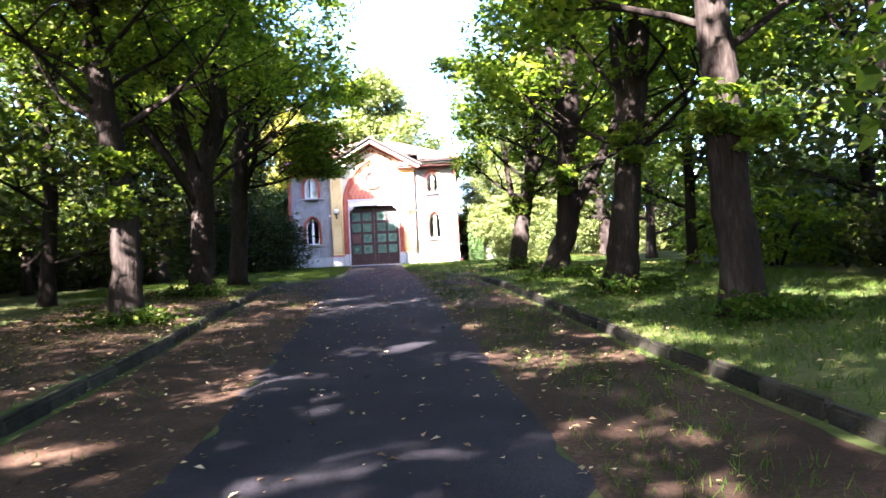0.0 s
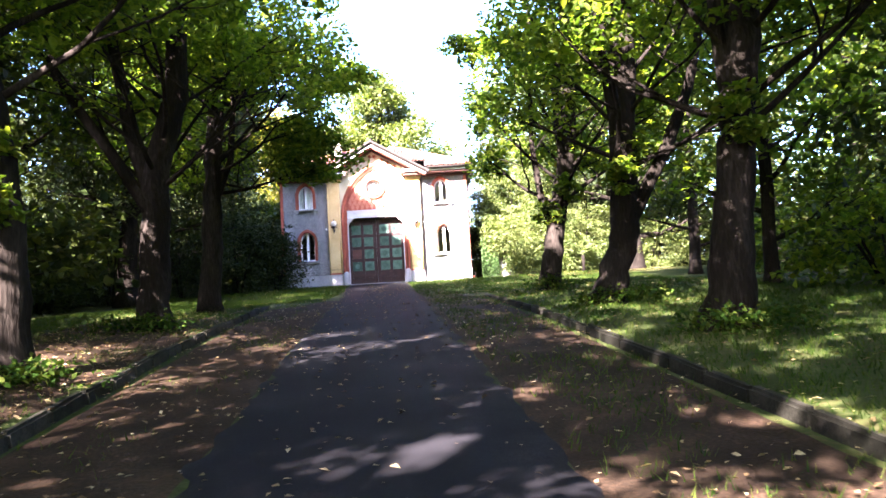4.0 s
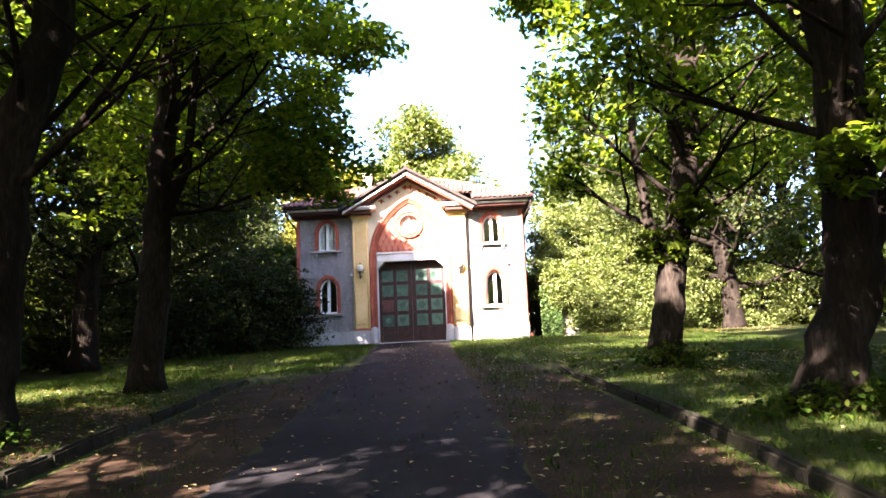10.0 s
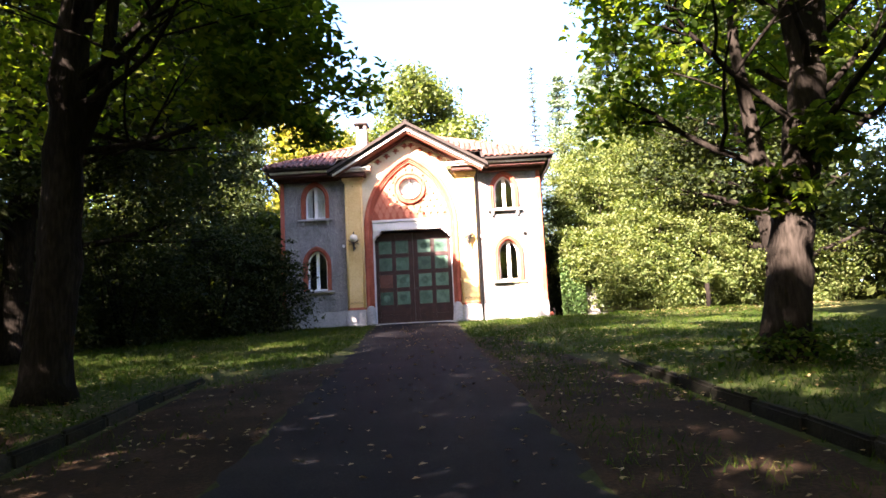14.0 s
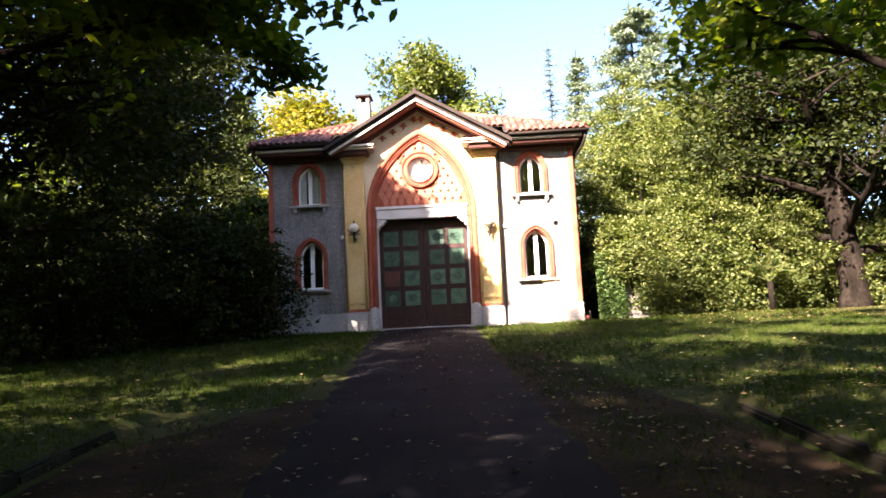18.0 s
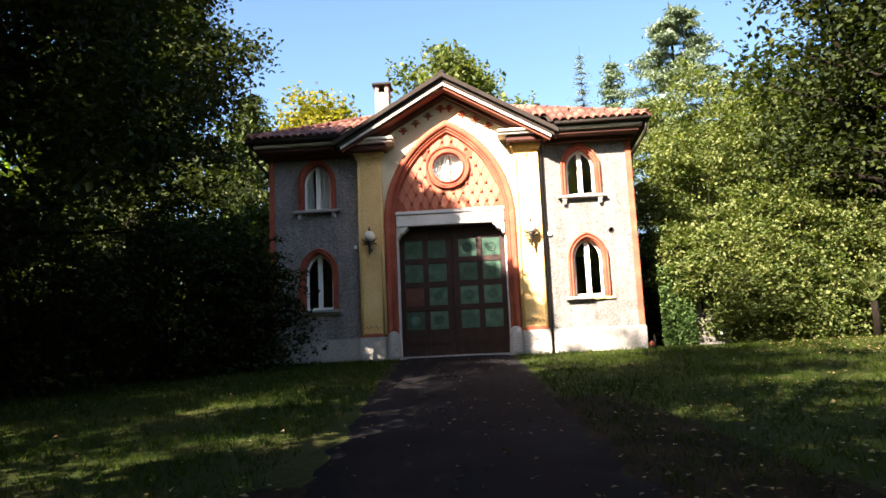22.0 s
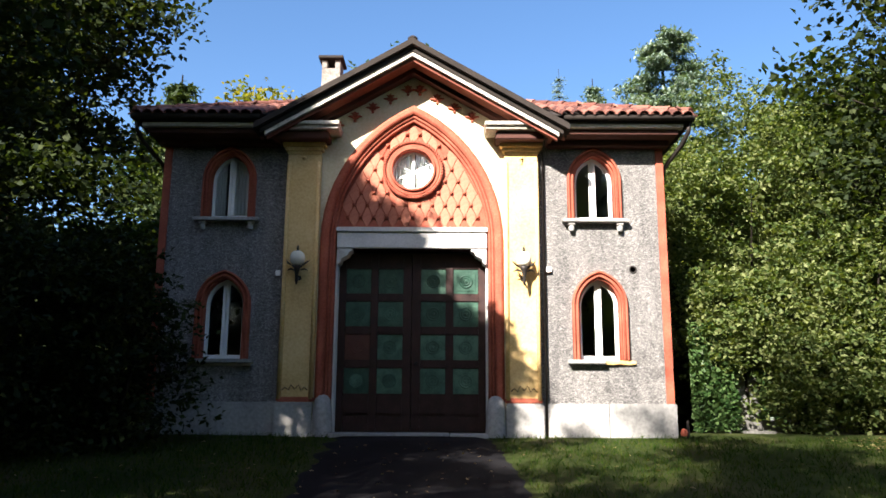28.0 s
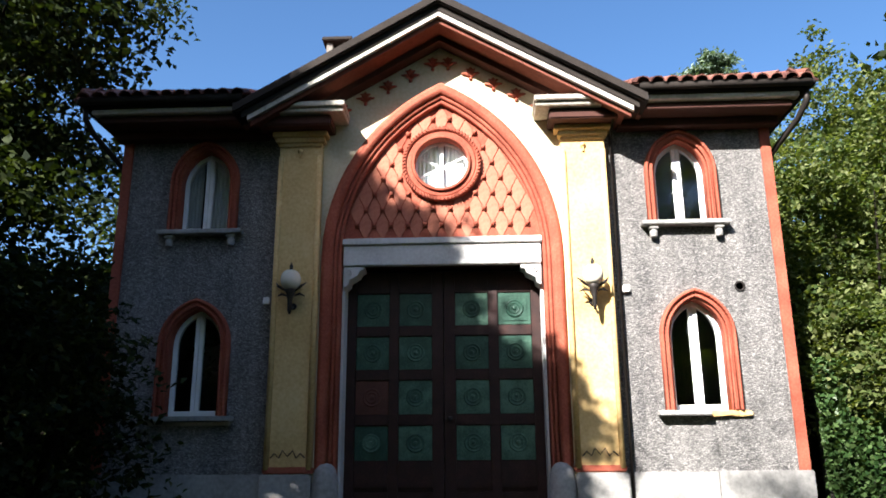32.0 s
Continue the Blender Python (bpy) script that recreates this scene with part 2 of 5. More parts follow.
M_NEEDLE = leaf_mat("blue_green_needle", [(0.075, 0.115, 0.085), (0.125, 0.175, 0.135), (0.20, 0.245, 0.20)], through_light=0.25)
M_IVY = leaf_mat("ivy_leaf", [(0.018, 0.042, 0.012), (0.036, 0.072, 0.020), (0.065, 0.105, 0.035)], through_light=0.2, rough=0.35)
M_GRASS = leaf_mat("grass_blade", [(0.012, 0.032, 0.004), (0.023, 0.052, 0.006), (0.054, 0.069, 0.012)], through_light=0.35, rough=0.75, spec=0.05)
M_FALLEN = leaf_mat("fallen_leaf", [(0.07, 0.042, 0.018), (0.17, 0.115, 0.05), (0.32, 0.25, 0.13)], through_light=0.1, rough=0.7)
M_CYPRESS = leaf_mat("dark_cypress_spray", [(0.016, 0.028, 0.010), (0.034, 0.052, 0.018), (0.062, 0.080, 0.028)], through_light=0.15)


# ---- builders ----
def empty(name, at=(0, 0, 0), **tags):
    ob = new(name)
    ob.matrix_world = Matrix.Translation(at)
    ob.empty_display_size = 0.2
    return tagged(ob, **tags)


def part(name, bm, material, parent=None, label="", smooth=False):
    """One mesh object out of a bmesh or a mesh, in world coordinates, under its thing."""
    if isinstance(bm, bmesh.types.BMesh):
        me = bpy.data.meshes.new(name)
        bmesh.ops.recalc_face_normals(bm, faces=bm.faces)
        bm.to_mesh(me)
        bm.free()
    else:
        me = bm
    if not me.materials:
        me.materials.append(material)
    if smooth:
        me.polygons.foreach_set("use_smooth", [True] * len(me.polygons))
    ob = new(name, me)
    if parent is not None:
        ob.parent = parent
        root = parent
        shift = Vector((0, 0, 0))
        while root is not None:
            shift += root.location
            root = root.parent
        ob.location = -shift
    if label:
        ob["label"] = label
    return ob


def box(bm, lo, hi, bevel=0.0):
    r = bmesh.ops.create_cube(bm, size=1)
    c, s = (Vector(lo) + Vector(hi)) / 2, Vector(hi) - Vector(lo)
    for v in r["verts"]:
        v.co = Vector((v.co.x * s.x, v.co.y * s.y, v.co.z * s.z)) + c
    if bevel:
        es = {e for v in r["verts"] for e in v.link_edges}
        bmesh.ops.bevel(bm, geom=list(es), offset=bevel, segments=2, affect="EDGES")
    return bm


def boxes(*items, bevel=0.0):
    bm = bmesh.new()
    for lo, hi in items:
        box(bm, lo, hi, bevel)
    return bm


def tube_bm(bm, pts, radii, sides=10, rough=0.0, cap=True):
    """A tube along points, with its radius at each of them."""
    pts = [Vector(p) for p in pts]
    rings = []
    side = Vector((1, 0.13, 0))
    for k, p in enumerate(pts):
        d = (pts[min(k + 1, len(pts) - 1)] - pts[max(k - 1, 0)]).normalized()
        side = (side - d * side.dot(d))
        side = side.normalized() if side.length > 1e-4 else d.orthogonal().normalized()
        up = d.cross(side)
        ring = []
        for j in range(sides):
            a = 2 * math.pi * j / sides
            w = side * math.cos(a) + up * math.sin(a)
            f = 1 + (rough * noise.noise(p * 1.3 + w * 1.2) if rough else 0)
            ring.append(bm.verts.new(p + w * radii[k] * f))
        rings.append(ring)
    for a, b in zip(rings, rings[1:]):
        for j in range(sides):
            bm.faces.new((a[j], a[(j + 1) % sides], b[(j + 1) % sides], b[j]))
    if cap:
        bm.faces.new(rings[0][::-1])
        bm.faces.new(rings[-1])
    return bm


def rope(pts, r, pitch=0.06, step=0.018):
    """A twisted cord of two strands along a line."""
    p = [Vector(q) for q in pts]
    line, left = [p[0]], 0.0
    for a, b in zip(p, p[1:]):
        n = max(1, round((b - a).length / step))
        line += [a.lerp(b, (k + 1) / n) for k in range(n)]
    bm, rings, run = bmesh.new(), [], 0.0
    for k, q in enumerate(line):
        d = (line[min(k + 1, len(line) - 1)] - line[max(k - 1, 0)]).normalized()
        out = Vector((0, -1, 0))
        side = d.cross(out).normalized()
        run += (q - line[k - 1]).length if k else 0
        rings.append([bm.verts.new(q + (side * math.cos(a) + out * math.sin(a)) * r * (0.8 + 0.32 * math.cos(2 * (a - math.pi * run / pitch)))) for a in [2 * math.pi * j / 8 for j in range(8)]])
    for a, b in zip(rings, rings[1:]):
        for j in range(8):
            bm.faces.new((a[j], a[(j + 1) % 8], b[(j + 1) % 8], b[j]))
    return bm


def lathe(bm, profile, centre, sides=20, axis="z"):
    """A turned body: profile of (radius, height)."""
    rings = []
    for r, h in profile:
        ring = []
        for j in range(sides):
            a = 2 * math.pi * j / sides
            p = Vector((max(r, 1e-4) * math.cos(a), max(r, 1e-4) * math.sin(a), h))
            if axis == "y":
                p = Vector((p.x, -p.z, p.y))
            ring.append(bm.verts.new(p + Vector(centre)))
        rings.append(ring)
    for a, b in zip(rings, rings[1:]):
        for j in range(sides):
            bm.faces.new((a[j], a[(j + 1) % sides], b[(j + 1) % sides], b[j]))
    bm.faces.new(rings[0][::-1])
    bm.faces.new(rings[-1])
    return bm


def plate(loops, y0, y1, round_edge=0.0):
    """A flat panel in the x-z plane between y0 and y1, outlined by the first loop with the others cut out of it."""
    cu = bpy.data.curves.new("outline", "CURVE")
    cu.dimensions, cu.fill_mode = "2D", "BOTH"
    cu.extrude = abs(y1 - y0) / 2 - round_edge
    cu.bevel_depth, cu.offset, cu.bevel_resolution = round_edge, -round_edge, 1
    for loop in loops:
        sp = cu.splines.new("POLY")
        sp.points.add(len(loop) - 1)
        for q, (x, z) in zip(sp.points, loop):
            q.co = (x, z, 0, 1)
        sp.use_cyclic_u = True
    ob = bpy.data.objects.new("outline", cu)
    me = bpy.data.meshes.new_from_object(ob)
    bpy.data.objects.remove(ob)
    me.transform(Matrix.Translation((0, (y0 + y1) / 2, 0)) @ Matrix.Rotation(math.pi / 2, 4, "X"))
    return me


def arch(a, zs, c, z0, x0=0.0, n=12):
    """The outline of a pointed arch: half width a, springing at zs, arcs struck c past the middle, foot at z0."""
    r = a + c
    top = math.acos(c / r)
    left = [(x0 + c - r * math.cos(top * k / n), zs + r * math.sin(top * k / n)) for k in range(n + 1)]
    right = [(2 * x0 - x, z) for x, z in left[-2::-1]]
    return [(x0 - a, z0)] + left + right + [(x0 + a, z0)]


def ring_loop(r, x0, z0, n=40):
    return [(x0 + r * math.cos(2 * math.pi * k / n), z0 + r * math.sin(2 * math.pi * k / n)) for k in range(n)]


def mesh_np(name, verts, faces):
    """A mesh of quads out of arrays, quickly."""
    me = bpy.data.meshes.new(name)
    me.vertices.add(len(verts))
    me.vertices.foreach_set("co", np.ascontiguousarray(verts, np.float32).ravel())
    k = faces.shape[1]
    me.loops.add(faces.size)
    me.loops.foreach_set("vertex_index", faces.astype(np.int32).ravel())
    me.polygons.add(len(faces))
    me.polygons.foreach_set("loop_start", np.arange(0, faces.size, k, dtype=np.int32))
    me.update(calc_edges=True)
    return me


def leaves(name, centres, size, rng, droop=0.25, flat=0.5, width=0.62, fine=False):
    """A mesh of folded leaf blades at the given places."""
    n = len(centres)
    d = rng.normal(size=(n, 3))
    d[:, 2] = d[:, 2] * (1 - flat) - droop
    d /= np.linalg.norm(d, axis=1)[:, None]
    up = rng.normal(size=(n, 3)) * 0.55 + (0, 0, 1)
    s = np.cross(d, up)
    s /= np.linalg.norm(s, axis=1)[:, None] + 1e-9
    nn = np.cross(s, d)
    sz = (size * rng.uniform(0.65, 1.3, n))[:, None]
    w = width * rng.uniform(0.8, 1.2, (n, 1))
    if not fine:
        v = np.empty((n, 4, 3))
        v[:, 0] = centres - d * sz * 0.5
        v[:, 1] = centres + s * sz * w * 0.5 + nn * sz * 0.12 + d * sz * 0.05
        v[:, 2] = centres + d * sz * 0.5 - nn * sz * 0.08
        v[:, 3] = centres - s * sz * w * 0.5 + nn * sz * 0.12 + d * sz * 0.05
        return mesh_np(name, v.reshape(-1, 3), np.arange(4 * n).reshape(n, 4))
    v = np.empty((n, 6, 3))
    v[:, 0] = centres - d * sz * 0.5
    v[:, 1] = centres + s * sz * w * 0.42 + nn * sz * 0.10 - d * sz * 0.18
    v[:, 2] = centres + s * sz * w * 0.40 + nn * sz * 0.08 + d * sz * 0.20
    v[:, 3] = centres + d * sz * 0.55 - nn * sz * 0.10
    v[:, 4] = centres - s * sz * w * 0.40 + nn * sz * 0.08 + d * sz * 0.20
    v[:, 5] = centres - s * sz * w * 0.42 + nn * sz * 0.10 - d * sz * 0.18
    k = 6 * np.arange(n)[:, None]
    f = np.stack([k + (0, 1, 2, 3), k + (3, 4, 5, 0)], 1).reshape(-1, 4)
    return mesh_np(name, v.reshape(-1, 3), f)


# ---- plan ----
def along(table, y):
    ys, xs = zip(*table)
    return float(np.interp(y, ys, xs))


KERB_L = [(-80, 1.6), (-47, -0.45), (-38, -1.08), (-34.7, -1.25), (-31.5, -1.52), (-28, -1.85), (-25, -2.08), (-22, -2.22), (-18, -2.42), (-12, -2.75)]
KERB_R = [(-80, 8.2), (-47, 6.0), (-39, 5.55), (-36, 5.32), (-30, 5.12), (-25, 4.95), (-22, 4.76), (-18.4, 4.43), (-12, 4.1)]
ROAD_L = [(-80, 2.2), (-47, 0.95), (-39, 0.75), (-33, 0.42), (-28, 0.06), (-24, -0.14), (-20, -0.38), (-16, -0.5), (-12, -0.72), (-9, -0.92), (-5, -1.25), (0, -1.40)]
ROAD_R = [(-80, 6.3), (-47, 3.95), (-38, 3.5), (-33, 3.3), (-28, 3.05), (-24, 2.87), (-21, 2.7), (-16, 2.4), (-13, 2.2), (-9, 1.95), (-5, 1.78), (-3, 1.70), (0, 1.5)]


def slope(y):
    if y < -70:
        return -0.102 * 70 + 0.02 * (y + 70)
    return 0.102 * y if y < -1.2 else -0.1224 + 0.07 * (y + 1.2) if y < 0.6 else 0.0036 + 0.01 * min(y, 60)


def kerb_rise(y):
    return 0.11 * min(1.0, max(0.0, (-13.5 - y) / 3.0))


def ground_z(x, y):
    """The height of the lawn or the roadway at a place."""
    z = slope(y)
    l, r = along(KERB_L, y), along(KERB_R, y)
    out = max(l - x, x - r)
    if out > 0:
        bank = kerb_rise(y) * (0.75 if x < l else 1.0)
        z += bank * (1.3 + 0.7 * min(out, 1.0)) + 0.05 * min(out, 4) / 4 * noise.noise((x * 0.35, y * 0.35, 0))
    return z


ys = [-400, -200, -120] + [-80 + 2 * k for k in range(14)] + [-52 + 0.5 * k for k in range(112)] + [4.5, 6, 8, 11, 15, 20, 30, 45, 60, 90, 140, 250, 450]
offs = [400, 200, 100, 60, 40, 28, 20, 15, 11, 8, 6, 4.5, 3.4, 2.6, 1.9, 1.3, 0.8, 0.4, 0.13]
rows_xy = []
for y in ys:
    l, r = along(KERB_L, y), along(KERB_R, y)
    xs = [l - o for o in offs] + [l - 0.02 + (r - l + 0.04) * k / 12 for k in range(13)] + [r + o for o in offs[::-1]]
    rows_xy.append([(x, y, ground_z(x, y) if i not in (len(offs), len(offs) + 12) else slope(y)) for i, x in enumerate(xs)])
wid = len(rows_xy[0])
gv = np.array([p for row in rows_xy for p in row])
gf = np.array([(a * wid + b, a * wid + b + 1, (a + 1) * wid + b + 1, (a + 1) * wid + b) for a in range(len(ys) - 1) for b in range(wid - 1)])
ground = part("ground", mesh_np("ground", gv, gf), M_SOIL, smooth=True)
tagged(ground, "sloping lawn soil with patchy grass and dry leaves", "lawn", kind="structure")


def strip(name, left, right, y0, y1, lift, material, ragged, label, category, step=0.2, cols=14, crown_h=0.0, ground_level=False):
    vs = []
    n = int((y1 - y0) / step) + 1
    for k in range(n):
        y = y0 + (y1 - y0) * k / (n - 1)
        l = along(left, y) + ragged * (noise.noise((y * 1.9, 3.1, 0)) + 0.5 * noise.noise((y * 6.3, 1.1, 0)))
        r = along(right, y) + ragged * (noise.noise((y * 1.7, 9.1, 0)) + 0.5 * noise.noise((y * 5.9, 4.1, 0)))
        for j in range(cols + 1):
            f = j / cols
            x = l + (r - l) * f
            edge = min(f, 1 - f)
            vs.append((x, y, (ground_z(x, y) if ground_level else slope(y)) + lift * min(1, edge * cols) + crown_h * (1 - (2 * f - 1) ** 2) + 0.004 * noise.noise((x * 0.8, y * 0.8, 5)) - (0.01 if edge == 0 else 0)))
    f = np.array([(a * (cols + 1) + b, a * (cols + 1) + b + 1, (a + 1) * (cols + 1) + b + 1, (a + 1) * (cols + 1) + b) for a in range(n - 1) for b in range(cols)])
    return tagged(part(name, mesh_np(name, np.array(vs), f), material, smooth=True), label, category, kind="structure")


strip("road", ROAD_L, ROAD_R, -62, -0.05, 0.022, M_ASPHALT, 0.20, "worn asphalt drive with ragged edges, darkened for tree shade", "road", crown_h=0.015)
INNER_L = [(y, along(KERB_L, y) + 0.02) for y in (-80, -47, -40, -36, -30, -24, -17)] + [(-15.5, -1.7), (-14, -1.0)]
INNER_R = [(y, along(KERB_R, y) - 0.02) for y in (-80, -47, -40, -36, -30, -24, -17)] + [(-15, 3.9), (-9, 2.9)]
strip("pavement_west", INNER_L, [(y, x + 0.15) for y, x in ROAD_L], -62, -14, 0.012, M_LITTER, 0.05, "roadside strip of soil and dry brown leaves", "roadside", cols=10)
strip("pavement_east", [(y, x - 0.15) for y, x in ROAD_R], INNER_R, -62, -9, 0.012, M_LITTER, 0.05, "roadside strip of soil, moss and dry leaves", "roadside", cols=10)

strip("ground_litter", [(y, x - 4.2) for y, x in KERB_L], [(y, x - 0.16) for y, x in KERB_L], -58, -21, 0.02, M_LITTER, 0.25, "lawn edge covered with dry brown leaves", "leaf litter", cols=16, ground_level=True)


# ---- gatehouse ----
house = empty("gatehouse", (0, 0, 0), label="two-storey gatehouse, flint walls, ochre pilasters and red pointed arches", category="gatehouse")
WX, DEPTH, WALLTOP = 4.93, 8.0, 5.72
AC, AZ = 1.28, 3.65            # arch centres and springing
DOOR_Y, TYMP_Y = 0.42, 0.10
WINS = [(-3.62, 4.10, 1.45), (3.57, 4.10, 1.45), (-3.60, 1.36, 1.70), (3.61, 1.38, 1.71)]
OPEN_A, RIM = 0.375, 0.155


def win_arch(x, sill, high, a, z0):
    """Pointed window outline whose outer rim reaches high over the sill."""
    ra, c = OPEN_A + RIM, 0.16
    rise = math.sqrt((ra + c) ** 2 - c * c)
    return arch(a, sill + high - rise, c, z0, x)


for side in (-1, 1):
    x0, x1 = sorted((side * 2.40, side * WX))
    holes = [win_arch(x, s, h, OPEN_A + 0.02, s - 0.03) for x, s, h in WINS if x * side > 0]
    part("wall", plate([[(x0, 0.55), (x1, 0.55), (x1, WALLTOP), (x0, WALLTOP)]] + holes, 0.0, 0.42), M_PEBBLE, house, "grey flint pebble roughcast wall")
    part("side_wall", boxes(((min(side * WX, side * (WX - 0.4)), 0.43, -0.3), (max(side * WX, side * (WX - 0.4)), DEPTH, WALLTOP))), M_PEBBLE, house)
    for p in range(2):
        a, b = (2.53, 3.72) if p == 0 else (3.73, WX + 0.05)
        part("plinth", boxes(((min(side * a, side * b), -0.055, -0.45), (max(side * a, side * b), 0.2, 0.565 + 0.012 * p)), bevel=0.012), M_PLINTH, house, "worn grey cement plinth")
    e0, e1 = sorted((side * (WX - 0.13), side * (WX + 0.02)))
    part("corner_strip", boxes(((e0, -0.035, 0.56), (e1, 0.3, WALLTOP)), bevel=0.01), M_RED, house, "red painted corner strip")
part("back_wall", boxes(((-WX, DEPTH - 0.4, -0.3), (WX, DEPTH, WALLTOP))), M_PEBBLE, house)
part("upper_floor", boxes(((-4.5, 0.43, 3.55), (4.5, DEPTH - 0.4, 3.75))), M_ROOM, house)
for x in (-2.15, 2.15):
    part("room_partition", boxes(((x - 0.05, 0.6, 0), (x + 0.05, DEPTH - 0.4, 5.55))), M_ROOM, house)
part("ground_floor", boxes(((-4.5, 0.43, -0.25), (4.5, DEPTH - 0.4, -0.05))), M_ROOM, house)
part("loft_floor", boxes(((-4.5, 0.43, 5.58), (4.5, DEPTH - 0.4, 5.70))), M_ROOM, house)

# the middle bay: ochre gable wall with the great pointed arch cut through
outer = arch(1.78, AZ, AC, -0.2)
gable = [(-2.41, -0.2), (-2.41, 5.70), (0, 7.10), (2.41, 5.70), (2.41, -0.2)] + outer[::-1]
part("gable_wall", plate([gable], -0.06, 0.43), M_CREAM, house, "cream plastered gable wall")
# archivolt: three red mouldings stepping inwards
for a0, a1, y0, y1, rnd in ((1.78, 1.60, -0.125, 0.2, 0.06), (1.60, 1.545, -0.06, 0.2, 0.022), (1.545, 1.485, -0.02, 0.3, 0.02)):
    part("archivolt", plate([arch(a0, AZ, AC, 0.5)[:] + arch(a1, AZ, AC, 0.5)[::-1]], y0, y1, rnd), M_RED, house, "red moulded archivolt", smooth=False)
part("tympanum_backing", plate([arch(1.50, AZ, AC, 3.52), ring_loop(0.43, 0, 5.11)], TYMP_Y, TYMP_Y + 0.3), M_RED, house)
# pilasters with raised side beads, capitals, feet
for side in (-1, 1):
    def span(a, b):
        return sorted((side * a, side * b))
    l, r = span(1.80, 2.45)
    part("pilaster", boxes(((l, -0.17, 0.57), (r, 0.0, 5.36)), bevel=0.012), M_OCHRE, house, "ochre plastered pilaster")
    for c in (1.83, 2.42):
        bm = tube_bm(bmesh.new(), [(side * c, -0.18, 0.62), (side * c, -0.18, 5.2)], [0.04, 0.04], 8)
        part("pilaster_bead", bm, M_OCHRE, house, smooth=True)
    part("pilaster_base", boxes(((l - 0.02, -0.2, 0.57), (r + 0.02, -0.01, 0.66)), bevel=0.015), M_RED, house, "red band at the foot of a pilaster")
    l, r = span(1.80, 2.50)
    part("pilaster_foot", boxes(((l, -0.21, -0.45), (r, 0.1, 0.565)), bevel=0.02), M_PLINTH, house, "grey cement pilaster foot")
    for k, (o, z0, z1) in enumerate(((0.0, 5.36, 5.42), (0.04, 5.42, 5.50), (0.09, 5.50, 5.58))):
        l, r = span(1.80 - o, 2.46 + o)
        part("capital", boxes(((l, -0.20 - o, z0), (r, 0.0, z1 - 0.003)), bevel=0.012), M_OCHRE, house)
    l, r = span(1.62, 2.64)
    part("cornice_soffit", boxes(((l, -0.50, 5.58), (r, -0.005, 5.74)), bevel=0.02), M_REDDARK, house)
    l, r = span(1.42, 2.74)
    part("cornice", boxes(((l, -0.60, 5.745), (r, 0.0, 5.81)), ((l - 0.02, -0.66, 5.813), (r + 0.02, 0.0, 5.89)), bevel=0.012), M_PALETRIM, house, "pale stone cornice return")
    # guard stone at the gate's foot
    bm = bmesh.new()
    lathe(bm, [(0.22, -0.4), (0.21, 0.0), (0.18, 0.45), (0.15, 0.62), (0.09, 0.69), (0.02, 0.71)], (side * 1.62, -0.06, 0), 16)
    part("guard_stone", bm, M_PLINTH, house, "rounded grey stone guarding the gate jamb", smooth=True)
    l, r = span(1.47, 1.80)
    part("jamb_foot", boxes(((l, -0.03, -0.3), (r, 0.4, 0.5)), bevel=0.012), M_PLINTH, house)
    # thin white jamb line and brown reveal
    l, r = span(1.445, 1.483)
    part("jamb_lining", boxes(((l, 0.12, 0.0), (r, 0.42, 3.5))), M_STONE, house, "thin white jamb lining")
    # rosette and foot ornament on the pilaster
    bm = bmesh.new()
    lathe(bm, [(0.03, 0), (0.045, 0.02), (0.02, 0.05), (0.005, 0.06)], (side * 2.13, -0.17, 5.28), 10, "y")
    box(bm, (side * 2.13 - 0.012, -0.2, 5.18), (side * 2.13 + 0.012, -0.171, 5.26))
    part("rosette", bm, M_OCHRE, house)
    bm = bmesh.new()
    zig = [(-0.24, 0), (-0.18, 0.06), (-0.12, 0), (-0.07, 0.10), (0, 0.02), (0.07, 0.10), (0.12, 0), (0.18, 0.06), (0.24, 0)]
    tube_bm(bm, [(side * 2.13 + dx, -0.174, 0.78 + h) for dx, h in zig], [0.010] * 9, 6)
    part("foot_ornament", bm, M_IRON, house, "dark incised zigzag ornament")

# lozenge tiles and knobs of the tympanum round the rose window
RZ, RR = 5.11, 0.60
TW, TH = 0.255, 0.49
inside = arch(1.44, AZ, AC, 3.9)


def in_arch(x, z, margin=0.0):
    if z < 3.93 + margin or (x * x + (z - RZ) ** 2) ** 0.5 < RR - 0.02 + margin:
        return False
    return (abs(x) + AC) ** 2 + (z - AZ) ** 2 < (1.47 + AC - margin) ** 2


loz = bmesh.new()
base4 = [loz.verts.new((x, 0, z)) for x, z in ((0, TH / 2 - 0.008), (TW / 2 - 0.006, 0), (0, -TH / 2 + 0.008), (-TW / 2 + 0.006, 0))]
mid4 = [loz.verts.new((v.co.x * 0.95, -0.010, v.co.z * 0.95)) for v in base4]
tip = loz.verts.new((0, -0.014, 0))
for k in range(4):
    loz.faces.new((base4[k], base4[(k + 1) % 4], mid4[(k + 1) % 4], mid4[k]))
    loz.faces.new((mid4[k], mid4[(k + 1) % 4], tip))
loz_me = bpy.data.meshes.new("lozenge_tile")
loz.normal_update()
bmesh.ops.recalc_face_normals(loz, faces=loz.faces)
loz.to_mesh(loz_me)
loz_me.materials.append(M_TYMP)
knob = bmesh.new()
lathe(knob, [(0.022, 0), (0.036, 0.015), (0.038, 0.035), (0.022, 0.055), (0.004, 0.062)], (0, 0, 0), 8, "y")
for a in range(4):
    ca, sa = math.cos(a * math.pi / 2 + 0.78), math.sin(a * math.pi / 2 + 0.78)
    lathe(knob, [(0.014, 0), (0.014, 0.02), (0.003, 0.028)], (0.042 * ca, 0, 0.042 * sa), 6, "y")
knob_me = bpy.data.meshes.new("knob")
